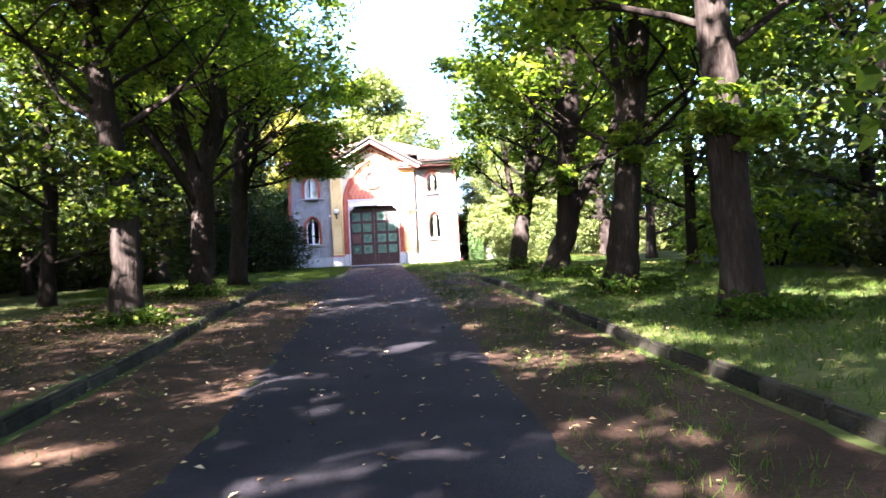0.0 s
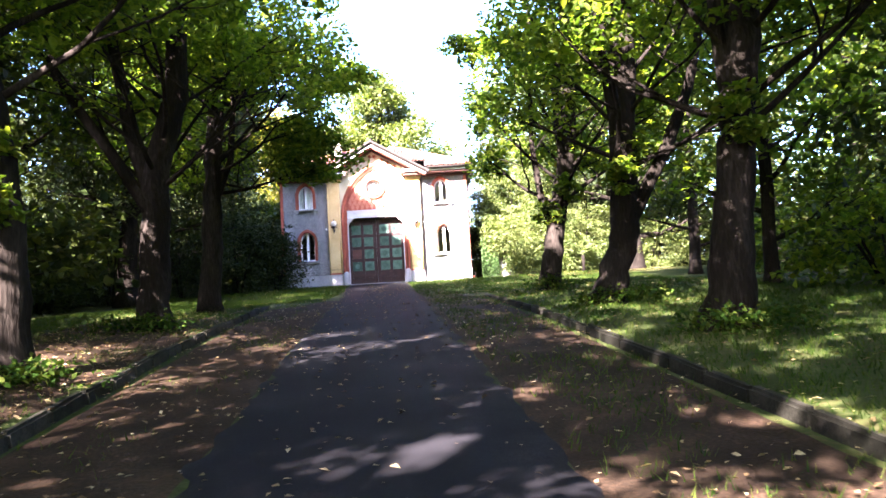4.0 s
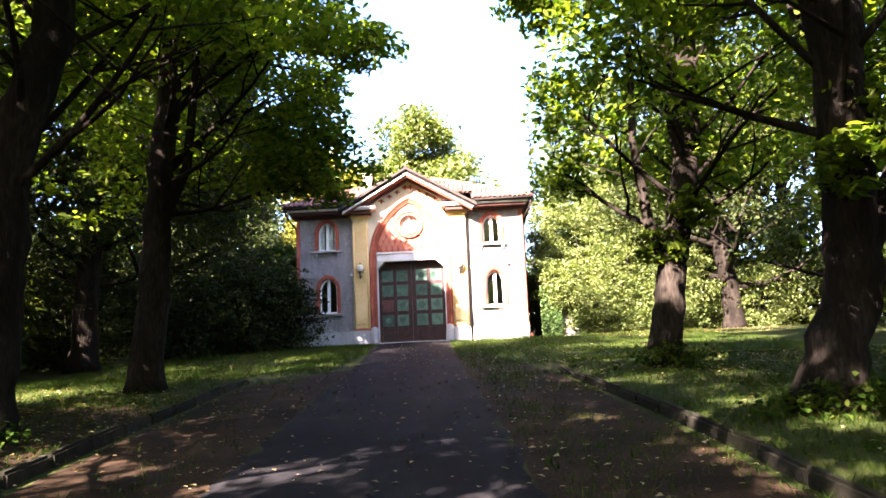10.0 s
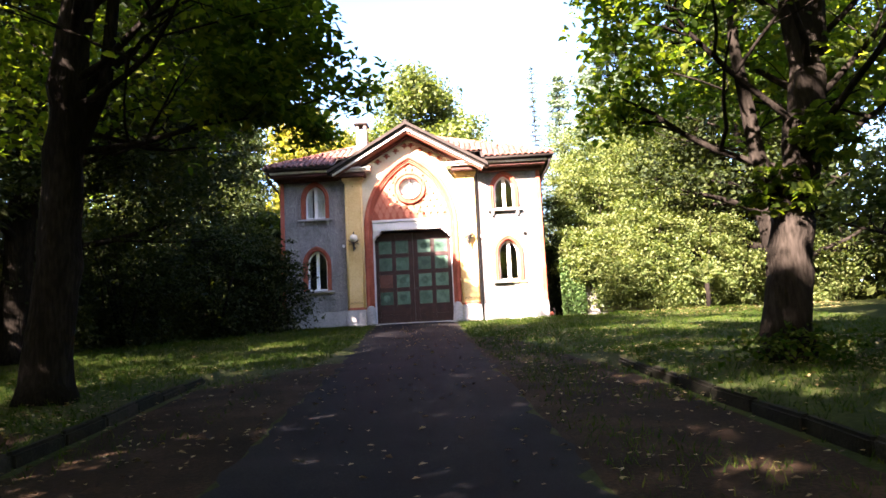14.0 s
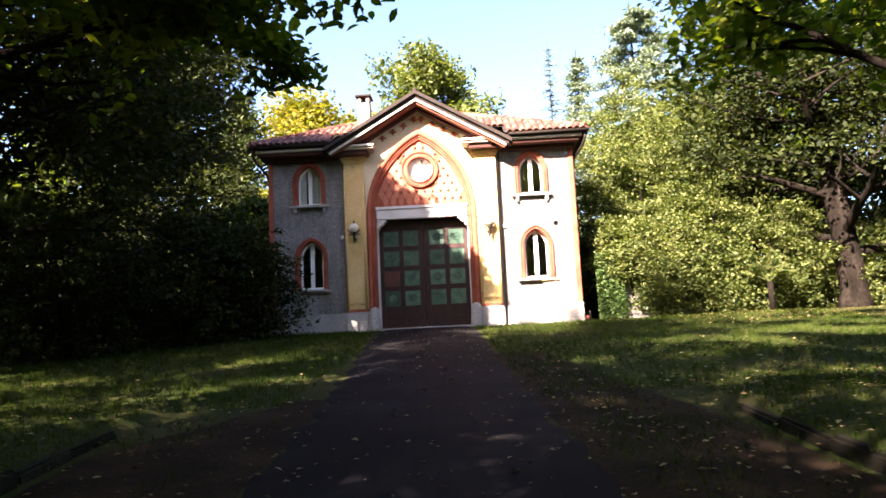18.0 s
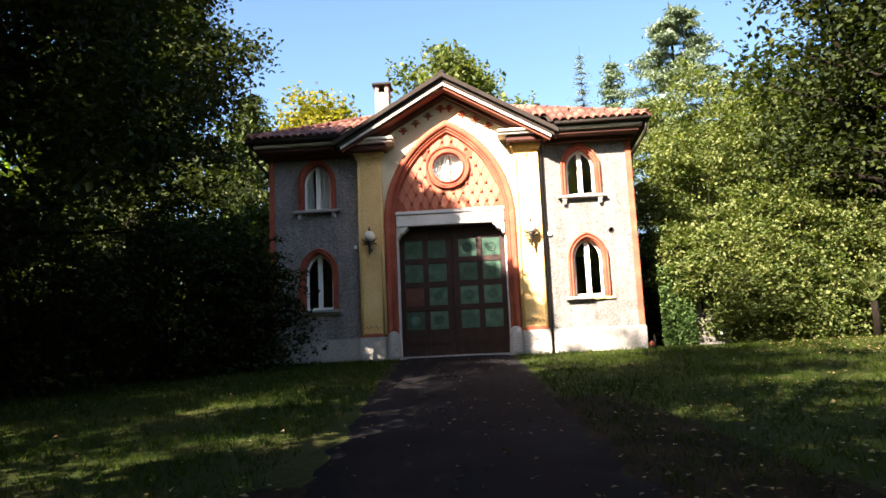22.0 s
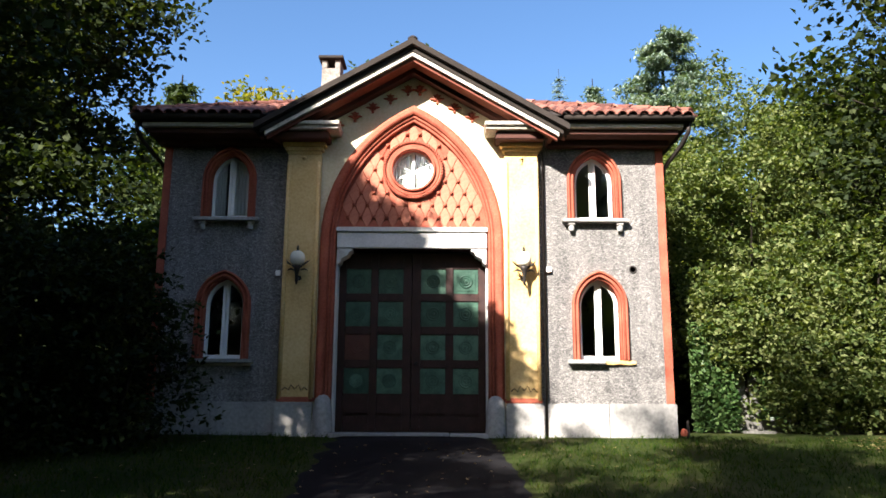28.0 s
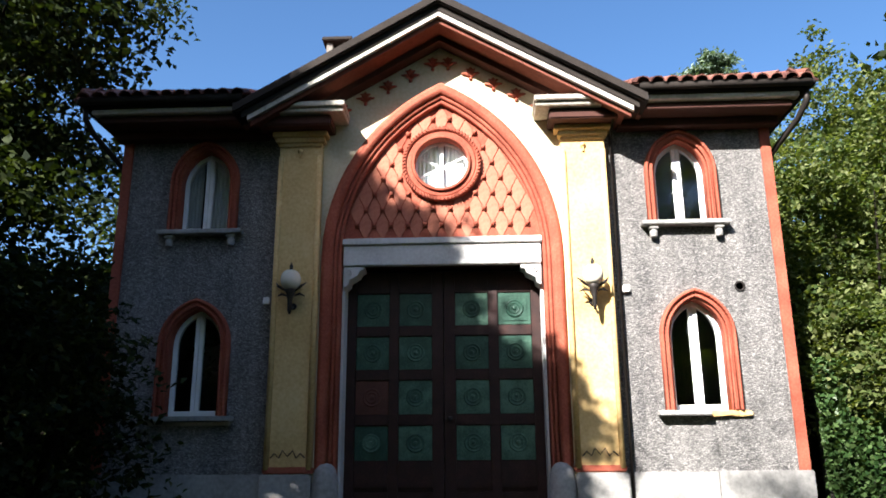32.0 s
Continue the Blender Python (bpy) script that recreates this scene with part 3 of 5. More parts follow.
bmesh.ops.recalc_face_normals(knob, faces=knob.faces)
knob.to_mesh(knob_me)
knob_me.materials.append(M_RED)
tymp = part("tympanum", plate([arch(1.485, AZ, AC, 3.93), ring_loop(0.43, 0, RZ)], TYMP_Y - 0.03, TYMP_Y - 0.004), M_RED, house, "red terracotta tympanum covered with lozenges and knobs")
ribs = {}
for s in (-1, 1):
    rib_me = bpy.data.meshes.new("rib")
    bm = rope([(0, 0, 0), (s * TW / 2, 0, TH / 2)], 0.011, 0.03, 0.012)
    bm.to_mesh(rib_me)
    bm.free()
    rib_me.materials.append(M_RED)
    ribs[s] = rib_me
for i in range(-7, 8):
    for j in range(0, 14):
        z = 3.905 + j * TH / 2
        x = i * TW + (TW / 2 if j % 2 else 0)
        if in_arch(x, z, 0.05):
            ob = part("lozenge", loz_me, M_TYMP, tymp)
            ob.location += Vector((x, TYMP_Y - 0.032, z))
        zk = z + TH / 2
        if in_arch(x, zk, 0.035):
            ob = part("knob", knob_me, M_RED, tymp)
            ob.location += Vector((x, TYMP_Y - 0.035, zk))
        for s in (-1, 1):
            if in_arch(x, zk, 0.0) and in_arch(x + s * TW / 2, zk + TH / 2, 0.0):
                ob = part("rib", ribs[s], M_RED, tymp)
                ob.location += Vector((x, TYMP_Y - 0.036, zk))

# rose window
rose = empty("rose_window", (0, TYMP_Y, RZ))
rose.parent = house
for r0, r1, y0, rnd in ((0.60, 0.535, 0.02, 0.02), (0.53, 0.45, 0.045, 0.015), (0.45, 0.405, 0.0, 0.01)):
    part("rose_ring", plate([ring_loop(r0, 0, RZ), ring_loop(r1, 0, RZ)], y0 - 0.05, TYMP_Y + 0.06, rnd), M_RED, rose)
bm = bmesh.new()
for k in range(64):
    a = 2 * math.pi * k / 64
    c, s = math.cos(a), math.sin(a)
    tube_bm(bm, [(0.552 * c + 0.012 * s, -0.035, RZ + 0.552 * s - 0.012 * c), (0.598 * c - 0.02 * s, -0.035, RZ + 0.598 * s + 0.02 * c)], [0.016, 0.016], 5)
part("rope_moulding", bm, M_RED, rose, "twisted rope moulding")
part("rose_frame", plate([ring_loop(0.42, 0, RZ), ring_loop(0.375, 0, RZ)], 0.16, 0.22), M_WHITE, rose, "white round window frame")
bm = bmesh.new()
box(bm, (-0.028, 0.165, RZ - 0.38), (0.028, 0.215, RZ + 0.38))
for a in (25, -25, 155, -155):
    c, s = math.cos(radians(a)), math.sin(radians(a))
    tube_bm(bm, [(0.03 * c, 0.19, RZ + 0.03 * s), (0.38 * c, 0.19, RZ + 0.38 * s)], [0.016, 0.016], 4)
part("rose_mullion", bm, M_WHITE, rose)
g = part("rose_pane", plate([ring_loop(0.38, 0, RZ)], 0.188, 0.192), M_GLASS, rose)
g.visible_shadow = False


def curtain(x0, x1, z0, z1, y, parent, waves=9):
    n = waves * 6
    v = [(x0 + (x1 - x0) * k / n, y + 0.025 * math.sin(2 * math.pi * k * waves / n), z) for z in (z0, z1) for k in range(n + 1)]
    f = [(k, k + 1, n + 2 + k, n + 1 + k) for k in range(n)]
    me = bpy.data.meshes.new("curtain")
    me.from_pydata(v, [], f)
    ob = part("curtain", me, M_CURTAIN, parent, "pale gathered curtain", smooth=True)
    return ob


curtain(-0.40, -0.02, RZ - 0.42, RZ + 0.42, 0.33, rose, 6)
curtain(0.05, 0.40, RZ - 0.42, RZ + 0.42, 0.33, rose, 6)

# lintel with scrolled brackets
part("lintel", boxes(((-1.46, -0.01, 3.52), (1.46, 0.42, 3.83)), ((-1.475, -0.05, 3.835), (1.475, 0.2, 3.93)), bevel=0.012), M_STONE, house, "white stone lintel over the gate")
for side in (-1, 1):
    prof = [(0, 0), (0.30, 0), (0.30, -0.05), (0.24, -0.07), (0.22, -0.13), (0.15, -0.17), (0.09, -0.20), (0.075, -0.27), (0.03, -0.31), (0, -0.31)]
    loop = [(side * (1.455 - x), 3.515 + z) for x, z in prof]
    part("bracket", plate([loop if side > 0 else loop[::-1]], 0.02, 0.34, 0.012), M_STONE, house, "carved white stone bracket")
    bm = tube_bm(bmesh.new(), [(side * (1.37 + 0.05 * math.cos(a * 0.7) * (1 - a / 14)), 0.012, 3.42 + 0.05 * math.sin(a * 0.7) * (1 - a / 14)) for a in range(13)], [0.012] * 13, 6)
    part("bracket_scroll", bm, M_STONE, house)

# the gate: two leaves with four rows of green panels
for side in (-1, 1):
    x0, x1 = sorted((side * 0.006, side * 1.445))
    leaf = part("gate_leaf", boxes(((x0, DOOR_Y + 0.03, 0.03), (x1, DOOR_Y + 0.10, 3.5))), M_DOORWOOD, house, "dark red-brown wooden gate leaf with green panels")
    cols = [0.42, 1.06]
    zs = [2.93, 2.28, 1.63, 0.98]
    edges = [0.006, 0.17, 0.67, 0.81, 1.31, 1.445]
    for a, b in ((0.006, 0.17), (0.67, 0.81), (1.31, 1.445)):
        l, r = sorted((side * a, side * b))
        part("stile", boxes(((l, DOOR_Y - 0.02, 0.03), (r, DOOR_Y + 0.031, 3.5)), bevel=0.008), M_DOORWOOD, leaf)
    for z0, z1 in ((3.18, 3.5), (2.53, 2.68), (1.88, 2.03), (1.23, 1.38), (0.36, 0.73), (0.03, 0.30)):
        for a, b in ((0.172, 0.668), (0.812, 1.308)):
            l, r = sorted((side * a, side * b))
            part("rail", boxes(((l, DOOR_Y - 0.012, z0), (r, DOOR_Y + 0.031, z1)), bevel=0.008), M_DOORWOOD, leaf)
    for ci, cx in enumerate(cols):
        for ri, z in enumerate(zs):
            bare = side < 0 and ci == 1 and ri == 2
            m = M_DOORBROWN if bare else M_DOORGREEN
            x = side * cx
            pan = part("panel", boxes(((x - 0.243, DOOR_Y + 0.012, z - 0.243), (x + 0.243, DOOR_Y + 0.031, z + 0.243)), ((x - 0.19, DOOR_Y + 0.0, z - 0.19), (x + 0.19, DOOR_Y + 0.013, z + 0.19)), bevel=0.006), m, leaf, "bare brown panel" if bare else "green panel with a ringed boss")
            bm = bmesh.new()
            lathe(bm, [(0.135, 0.0), (0.135, 0.012), (0.12, 0.02), (0.105, 0.012), (0.085, 0.012), (0.075, 0.022), (0.06, 0.014), (0.03, 0.014), (0.026, 0.03), (0.005, 0.036)], (x, DOOR_Y, z), 22, "y")
            part("boss", bm, m, pan)
    if side > 0:
        bm = bmesh.new()
        lathe(bm, [(0.02, 0), (0.04, 0.01), (0.04, 0.02), (0.012, 0.03), (0.012, 0.06), (0.035, 0.075), (0.02, 0.1)], (0.09, DOOR_Y - 0.02, 1.32), 12, "y")
        part("gate_handle", bm, M_IRON, leaf, "dark iron knob")
part("threshold", boxes(((-1.46, -0.35, -0.2), (-0.3, 0.5, 0.012)), ((-0.29, -0.34, -0.2), (0.75, 0.5, 0.016)), ((0.76, -0.36, -0.2), (1.46, 0.5, 0.010)), bevel=0.015), M_PLINTH, house, "worn pale stone threshold slabs")


# windows
def window(x, sill, high, lower, curtained):
    w = empty("window", (x, 0, sill))
    w.parent = house
    ra = OPEN_A + RIM
    for a0, a1, y, rnd in ((ra, ra - 0.055, -0.085, 0.02), (ra - 0.055, OPEN_A + 0.04, -0.06, 0.02), (OPEN_A + 0.04, OPEN_A, -0.02, 0.012)):
        lo = [p for p in win_arch(x, sill, high, a0, sill)]
        li = [p for p in win_arch(x, sill, high, a1, sill)]
        part("surround", plate([lo + li[::-1]], y, 0.16, rnd), M_RED, w, "red moulded pointed surround")
    for a0, y, r in ((ra - 0.03, -0.084, 0.026), (OPEN_A + 0.05, -0.062, 0.02)):
        part("rope_moulding", rope([(px, y, pz) for px, pz in win_arch(x, sill, high, a0, sill)], r), M_RED, w, "twisted red rope moulding", smooth=True)
    broken = lower and x > 0
    part("window_sill", boxes(((x - 0.64, -0.17, sill - 0.075), (x + (0.06 if broken else 0.64), 0.25, sill - 0.004)), bevel=0.012), M_PLINTH, w, "grey stone sill")
    if broken:
        bm = boxes(((x + 0.065, -0.07, sill - 0.085), (x + 0.62, 0.25, sill - 0.012)), bevel=0.012)
        bmesh.ops.subdivide_edges(bm, edges=bm.edges[:], cuts=3, use_grid_fill=True)
        for v in bm.verts:
            v.co += Vector((noise.noise(v.co * 9), noise.noise(v.co * 9 + Vector((3, 0, 0))) * 1.5, noise.noise(v.co * 9 + Vector((0, 5, 0))))) * 0.03
        part("broken_sill", bm, M_OCHRE, w, "broken ochre mortar of the sill")
    if not lower:
        for s in (-1, 1):
            bm = bmesh.new()
            box(bm, (x + s * 0.47 - 0.07, -0.13, sill - 0.13), (x + s * 0.47 + 0.07, 0.0, sill - 0.078), 0.012)
            lathe(bm, [(0.05, -0.06), (0.06, 0.0), (0.045, 0.05)], (x + s * 0.47, -0.07, sill - 0.18), 10)
            part("sill_bracket", bm, M_PLINTH, w, smooth=False)
    else:
        if not broken:
            part("sill_patch", boxes(((x - 0.62, -0.05, sill - 0.13), (x + 0.6, 0.0, sill - 0.078)), bevel=0.01), M_PALETRIM, w)
    spring = win_arch(x, sill, high, OPEN_A, sill)[1][1]
    fr, fi = win_arch(x, sill, high, OPEN_A + 0.01, sill), win_arch(x, sill, high, OPEN_A - 0.055, sill + 0.07)
    part("window_frame", plate([fr, fi], 0.17, 0.24), M_WHITE, w, "white painted window frame")
    top = max(z for _, z in fi)
    for s in (-1, 1):
        l, r = sorted((x + s * 0.004, x + s * 0.062))
        part("sash_stile", boxes(((l, 0.155, sill + 0.05), (r, 0.225, top - 0.0)), bevel=0.006), M_WHITE, w)
    part("bottom_rail", boxes(((x - OPEN_A + 0.05, 0.16, sill + 0.01), (x + OPEN_A - 0.05, 0.22, sill + 0.085)), bevel=0.006), M_WHITE, w)
    for s in (-1, 1):
        l, r = sorted((x + s * 0.05, x + s * (OPEN_A - 0.03)))
        loop = [(l, sill + 0.06), (r, sill + 0.06), (r, spring + (0.05 if s > 0 else 0.33)), (l, spring + (0.33 if s > 0 else 0.05))]
        g = part("pane", plate([loop], 0.195, 0.199), M_GLASS, w)
        g.visible_shadow = False
    if curtained:
        curtain(x - 0.05, x + OPEN_A, sill + 0.05, top, 0.30, w, 6)
        curtain(x - OPEN_A, x - 0.16, sill + 0.05, top, 0.36, w, 4)
    return w


for (x, s, h), lower, cur in zip(WINS, (False, False, True, True), (True, False, False, False)):
    window(x, s, h, lower, cur)

# gable roof over the middle bay: chevron mouldings, soffit, slab
PITCH = (7.10 - 5.70) / 2.41


def chevron(top, thick, half):
    lo = top - PITCH * half
    return [(-half, lo), (0, top), (half, lo), (half, lo - thick), (0, top - thick), (-half, lo - thick)]


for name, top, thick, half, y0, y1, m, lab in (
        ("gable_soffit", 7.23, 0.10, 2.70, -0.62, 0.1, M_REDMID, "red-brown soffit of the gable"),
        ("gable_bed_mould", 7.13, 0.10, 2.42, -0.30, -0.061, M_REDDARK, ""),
        ("gable_mould", 7.18, 0.085, 2.77, -0.70, -0.622, M_REDMID, "red rake moulding"),
        ("gable_mould", 7.25, 0.08, 2.80, -0.78, -0.71, M_PALETRIM, "flaking pale rake moulding"),
        ("gable_fascia", 7.35, 0.10, 2.88, -0.80, -0.58, M_DARKTRIM, "dark brown rake board"),
        ("gable_fascia", 7.45, 0.10, 2.94, -0.86, -0.56, M_DARKTRIM, ""),
        ("gable_roof", 7.49, 0.12, 2.99, -0.90, -0.4, M_DARKTRIM, "dark weathered edge of the gable roof"),
        ("gable_roof", 7.48, 0.12, 2.98, -0.39, 4.0, M_TILEFAR, "")):
    part(name, plate([chevron(top, thick, half)], y0, y1), m, house, lab)
bm = lathe(bmesh.new(), [(0.09, 0), (0.10, 0.05), (0.05, 0.09), (0.01, 0.1)], (0, -0.8, 7.47), 10)
part("ridge_end", bm, M_DARKTRIM, house)
# palmettes under the gable
for side in (-1, 1):
    for k in range(5):
        x = side * (0.12 + 0.35 * k)
        z = 6.86 - 0.54 * abs(x)
        bm = bmesh.new()
        lathe(bm, [(0.03, 0), (0.025, 0.03), (0.005, 0.04)], (x, -0.06, z - 0.13), 8, "y")
        for dx, dz in ((-0.14, 0.06), (-0.075, 0.13), (0, 0.16), (0.075, 0.13), (0.14, 0.06)):
            tube_bm(bm, [(x, -0.075, z - 0.10), (x + dx * 0.5, -0.095, z - 0.10 + dz * 0.9), (x + dx, -0.085, z - 0.10 + dz)], [0.018, 0.027, 0.013], 6)
        part("palmette", bm, M_RED, house, "red terracotta palmette", smooth=True)

# eaves of the wings
RXE, RY0, RY1 = 5.32, -0.74, DEPTH + 0.6
for side in (-1, 1):
    def xs(a, b):
        return sorted((side * a, side * b))
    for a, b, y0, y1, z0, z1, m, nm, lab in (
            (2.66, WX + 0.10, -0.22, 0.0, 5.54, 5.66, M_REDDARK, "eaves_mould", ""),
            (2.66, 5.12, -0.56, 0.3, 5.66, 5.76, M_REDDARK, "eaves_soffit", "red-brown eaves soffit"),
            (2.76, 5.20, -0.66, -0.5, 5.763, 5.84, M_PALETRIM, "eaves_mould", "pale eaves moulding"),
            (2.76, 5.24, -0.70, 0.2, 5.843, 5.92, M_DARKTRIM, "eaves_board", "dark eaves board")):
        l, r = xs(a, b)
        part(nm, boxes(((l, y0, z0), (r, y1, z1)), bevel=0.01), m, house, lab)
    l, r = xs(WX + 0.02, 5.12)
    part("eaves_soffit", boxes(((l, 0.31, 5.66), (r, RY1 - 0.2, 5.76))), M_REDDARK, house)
    l, r = xs(5.10, 5.22)
    part("eaves_board", boxes(((l, -0.49, 5.763), (r, RY1 - 0.1, 5.92))), M_DARKTRIM, house)
    # half-round gutter along the front and the side
    for pts in (((side * 2.9, -0.77, 5.93), (side * 5.34, -0.77, 5.925)), ((side * 5.34, -0.77, 5.925), (side * 5.34, RY1, 5.925))):
        part("gutter", tube_bm(bmesh.new(), pts, [0.062, 0.062], 10), M_DARKTRIM, house, "dark metal gutter", smooth=True)
    pipe = [(side * 5.30, -0.66, 5.88), (side * 5.30, -0.62, 5.70), (side * 5.24, -0.40, 5.52), (side * 5.08, -0.05, 5.30), (side * 5.00, 0.12, 5.18), (side * 4.98, 0.25, 4.9), (side * 4.98, 0.25, 0.0)]
    part("downpipe", tube_bm(bmesh.new(), pipe, [0.045] * 7, 8), M_IRON, house, "dark bent downpipe", smooth=True)
part("downpipe", tube_bm(bmesh.new(), [(2.56, -0.55, 5.85), (2.56, -0.5, 5.62), (2.56, -0.07, 5.45), (2.56, -0.07, -0.1)], [0.022] * 4, 8), M_IRON, house, "thin dark downpipe", smooth=True)

# hipped roof: deck and barrel tiles
RIDGE_Z, EZ = 8.10, 5.97
YM = (RY0 + RY1) / 2
RIDGE_X = 0.9
bm = bmesh.new()
def on_slope(x, y):
    return bm.verts.new((x, y, EZ + (RIDGE_Z - EZ) * (y - RY0) / (YM - RY0)))


HIPY = RY0 + (RXE - 2.76) / (RXE - RIDGE_X) * (YM - RY0)
for s in (-1, 1):
    bm.faces.new([on_slope(s * RXE, RY0), on_slope(s * 2.76, RY0), on_slope(s * 2.76, HIPY)][::s])
bm.faces.new([on_slope(-2.76, 0.45), on_slope(2.76, 0.45), on_slope(2.76, HIPY), on_slope(RIDGE_X, YM), on_slope(-RIDGE_X, YM), on_slope(-2.76, HIPY)])
e = [bm.verts.new(p) for p in ((-RXE, RY0, EZ), (RXE, RY0, EZ), (RXE, RY1, EZ), (-RXE, RY1, EZ))]
rd = [bm.verts.new((-RIDGE_X, YM, RIDGE_Z)), bm.verts.new((RIDGE_X, YM, RIDGE_Z))]
for f in ((e[1], e[2], rd[1]), (e[2], e[3], rd[0], rd[1]), (e[3], e[0], rd[0])):
    bm.faces.new(f)
roof = part("roof", bm, M_DARKTRIM, house, "low hipped roof of clay barrel tiles")


def barrel_tile(flip=False):
    bm = bmesh.new()
    n, out = 6, []
    for y, r in ((-0.22, 0.100), (0.22, 0.082)):
        for rr in (r, r - 0.016):
            out.append([bm.verts.new((rr * math.cos(math.pi * k / n), y, rr * math.sin(math.pi * k / n) * 0.8)) for k in range(n + 1)])
    a, ai, b, bi = out
    for p, q in ((a, b), (bi, ai), (ai, a), (b, bi)):
        for k in range(n):
            bm.faces.new((p[k], p[k + 1], q[k + 1], q[k]))
    me = bpy.data.meshes.new("tile")
    bmesh.ops.recalc_face_normals(bm, faces=bm.faces)
    bm.to_mesh(me)
    me.materials.append(M_TILE)
    return me


tile_me = barrel_tile()
tv, tf = np.array([v.co for v in tile_me.vertices]), np.array([list(p.vertices) for p in tile_me.polygons])
fr_len = math.hypot(YM - RY0, RIDGE_Z - EZ)
fa = math.atan2(RIDGE_Z - EZ, YM - RY0)
far_v, rng = [], random.Random(5)
for k in range(51):
    x = -5.25 + 0.21 * k
    for j in range(14):
        s = 0.10 + 0.36 * j
        if s > fr_len * min(1.0, (RXE - abs(x)) / (RXE - RIDGE_X)) + 0.05:
            continue
        y, z = RY0 - 0.02 + s * math.cos(fa), EZ + 0.035 + s * math.sin(fa)
        if abs(x) < 2.85 and y < 0.6:
            continue
        m = Matrix.Translation((x + rng.uniform(-.008, .008), y, z)) @ Euler((fa + 0.035, rng.uniform(-.05, .05), rng.uniform(-.04, .04))).to_matrix().to_4x4()
        if abs(x) > 2.7 - 0.55 * s and j < 9:
            ob = part("tile", tile_me, M_TILE, roof)
            ob.matrix_local = m
        else:
            far_v.append(m)
for side in (-1, 1):
    sl = math.hypot(RXE - RIDGE_X, RIDGE_Z - EZ)
    sa = math.atan2(RIDGE_Z - EZ, RXE - RIDGE_X)
    for k in range(42):
        y = RY0 + 0.1 + 0.21 * k
        for j in range(12):
            s = 0.10 + 0.36 * j
            if s > sl * min(1.0, min(y - RY0, RY1 - y) / (YM - RY0)) + 0.05:
                continue
            far_v.append(Matrix.Translation((side * (RXE + 0.02 - s * math.cos(sa)), y, EZ + 0.035 + s * math.sin(sa))) @ Matrix.Rotation(side * math.pi / 2, 4, "Z") @ Matrix.Rotation(sa + 0.035, 4, "X"))
va = np.concatenate([tv @ np.array(m.to_3x3()).T + np.array(m.translation) for m in far_v])
fa_ = np.concatenate([tf + len(tv) * k for k in range(len(far_v))])
rest = part("tile_rest", mesh_np("tile_rest", va, fa_), M_TILEFAR, roof)
tagged(rest, kind="stuff")
for side in (-1, 1):
    bm = bmesh.new()
    for k in range(15):
        f = (k + 0.5) / 15
        p = Vector((side * RXE, RY0, EZ + 0.05)).lerp(Vector((side * RIDGE_X, YM, RIDGE_Z + 0.07)), f)
        d = (Vector((side * RIDGE_X, YM, RIDGE_Z)) - Vector((side * RXE, RY0, EZ))).normalized() * 0.22
        tube_bm(bm, [p - d, p + d], [0.12, 0.095], 8)
    part("hip_tiles", bm, M_TILEFAR, roof)
# chimney
part("chimney", boxes(((-2.20, 1.75, 6.3), (-1.78, 2.25, 8.05)), ((-2.20, 1.75, 8.05), (-2.08, 2.25, 8.26)), ((-1.90, 1.75, 8.05), (-1.78, 2.25, 8.26)), bevel=0.012), M_BRICK, house, "plastered chimney with open sides")
part("chimney_cap", boxes(((-2.27, 1.66, 8.262), (-1.71, 2.34, 8.33)), bevel=0.01), M_DARKTRIM, house, "dark slab chimney cap")
part("vent_hole", lathe(bmesh.new(), [(0.075, 0.0), (0.075, 0.02), (0.055, 0.02), (0.05, -0.0)], (4.27, -0.004, 3.12), 16, "y"), M_IRON, house, "round dark vent")
part("antenna_mast", tube_bm(bmesh.new(), [(2.9, 4.0, 6.6), (2.9, 4.0, 8.2)], [0.012, 0.008], 6), M_IRON, house)


# wall lamps, one on each pilaster
def wall_lamp(x):
    y = -0.17
    lamp = empty("wall_lamp", (x, y, 3.06), label="milky globe wall lamp on a dark iron torch bracket", category="wall lamp", group="gate lamps")
    bm = lathe(bmesh.new(), [(0.012, -0.30), (0.03, -0.24), (0.035, -0.1), (0.06, 0.0), (0.085, 0.05), (0.07, 0.06)], (x, y - 0.22, 3.04), 14)
    tube_bm(bm, [(x, y, 2.89), (x, y - 0.12, 2.83), (x, y - 0.21, 2.91)], [0.018, 0.016, 0.018], 8)
    part("torch_bracket", bm, M_IRON, lamp, smooth=True)
    part("wall_plate", lathe(bmesh.new(), [(0.05, 0), (0.05, 0.015), (0.03, 0.025)], (x, y, 2.89), 12, "y"), M_IRON, lamp)
    prof = [(0.045 + 0.10 * math.sin(math.pi * k / 12), 0.14 - 0.14 * math.cos(math.pi * k / 12)) for k in range(12)] + [(0.02, 0.285)]
    part("globe", lathe(bmesh.new(), prof, (x, y - 0.22, 3.095), 20), M_GLOBE, lamp, "yellowed milky glass globe", smooth=True)
    part("finial", lathe(bmesh.new(), [(0.035, 0), (0.02, 0.03), (0.03, 0.05), (0.004, 0.12)], (x, y - 0.22, 3.375), 10), M_IRON, lamp, smooth=True)
    for s in (-1, 1):
        for k in range(3):
            a = [(x + s * 0.06, y - 0.2, 3.01 + 0.03 * k), (x + s * (0.13 + 0.02 * k), y - 0.18 - 0.04 * k, 3.04 + 0.05 * k), (x + s * (0.20 + 0.01 * k), y - 0.16, 3.01 + 0.10 * k)]
            part("iron_leaf", tube_bm(bmesh.new(), a, [0.014, 0.02, 0.005], 6), M_OCHRE if k == 1 else M_IRON, lamp)
    return lamp


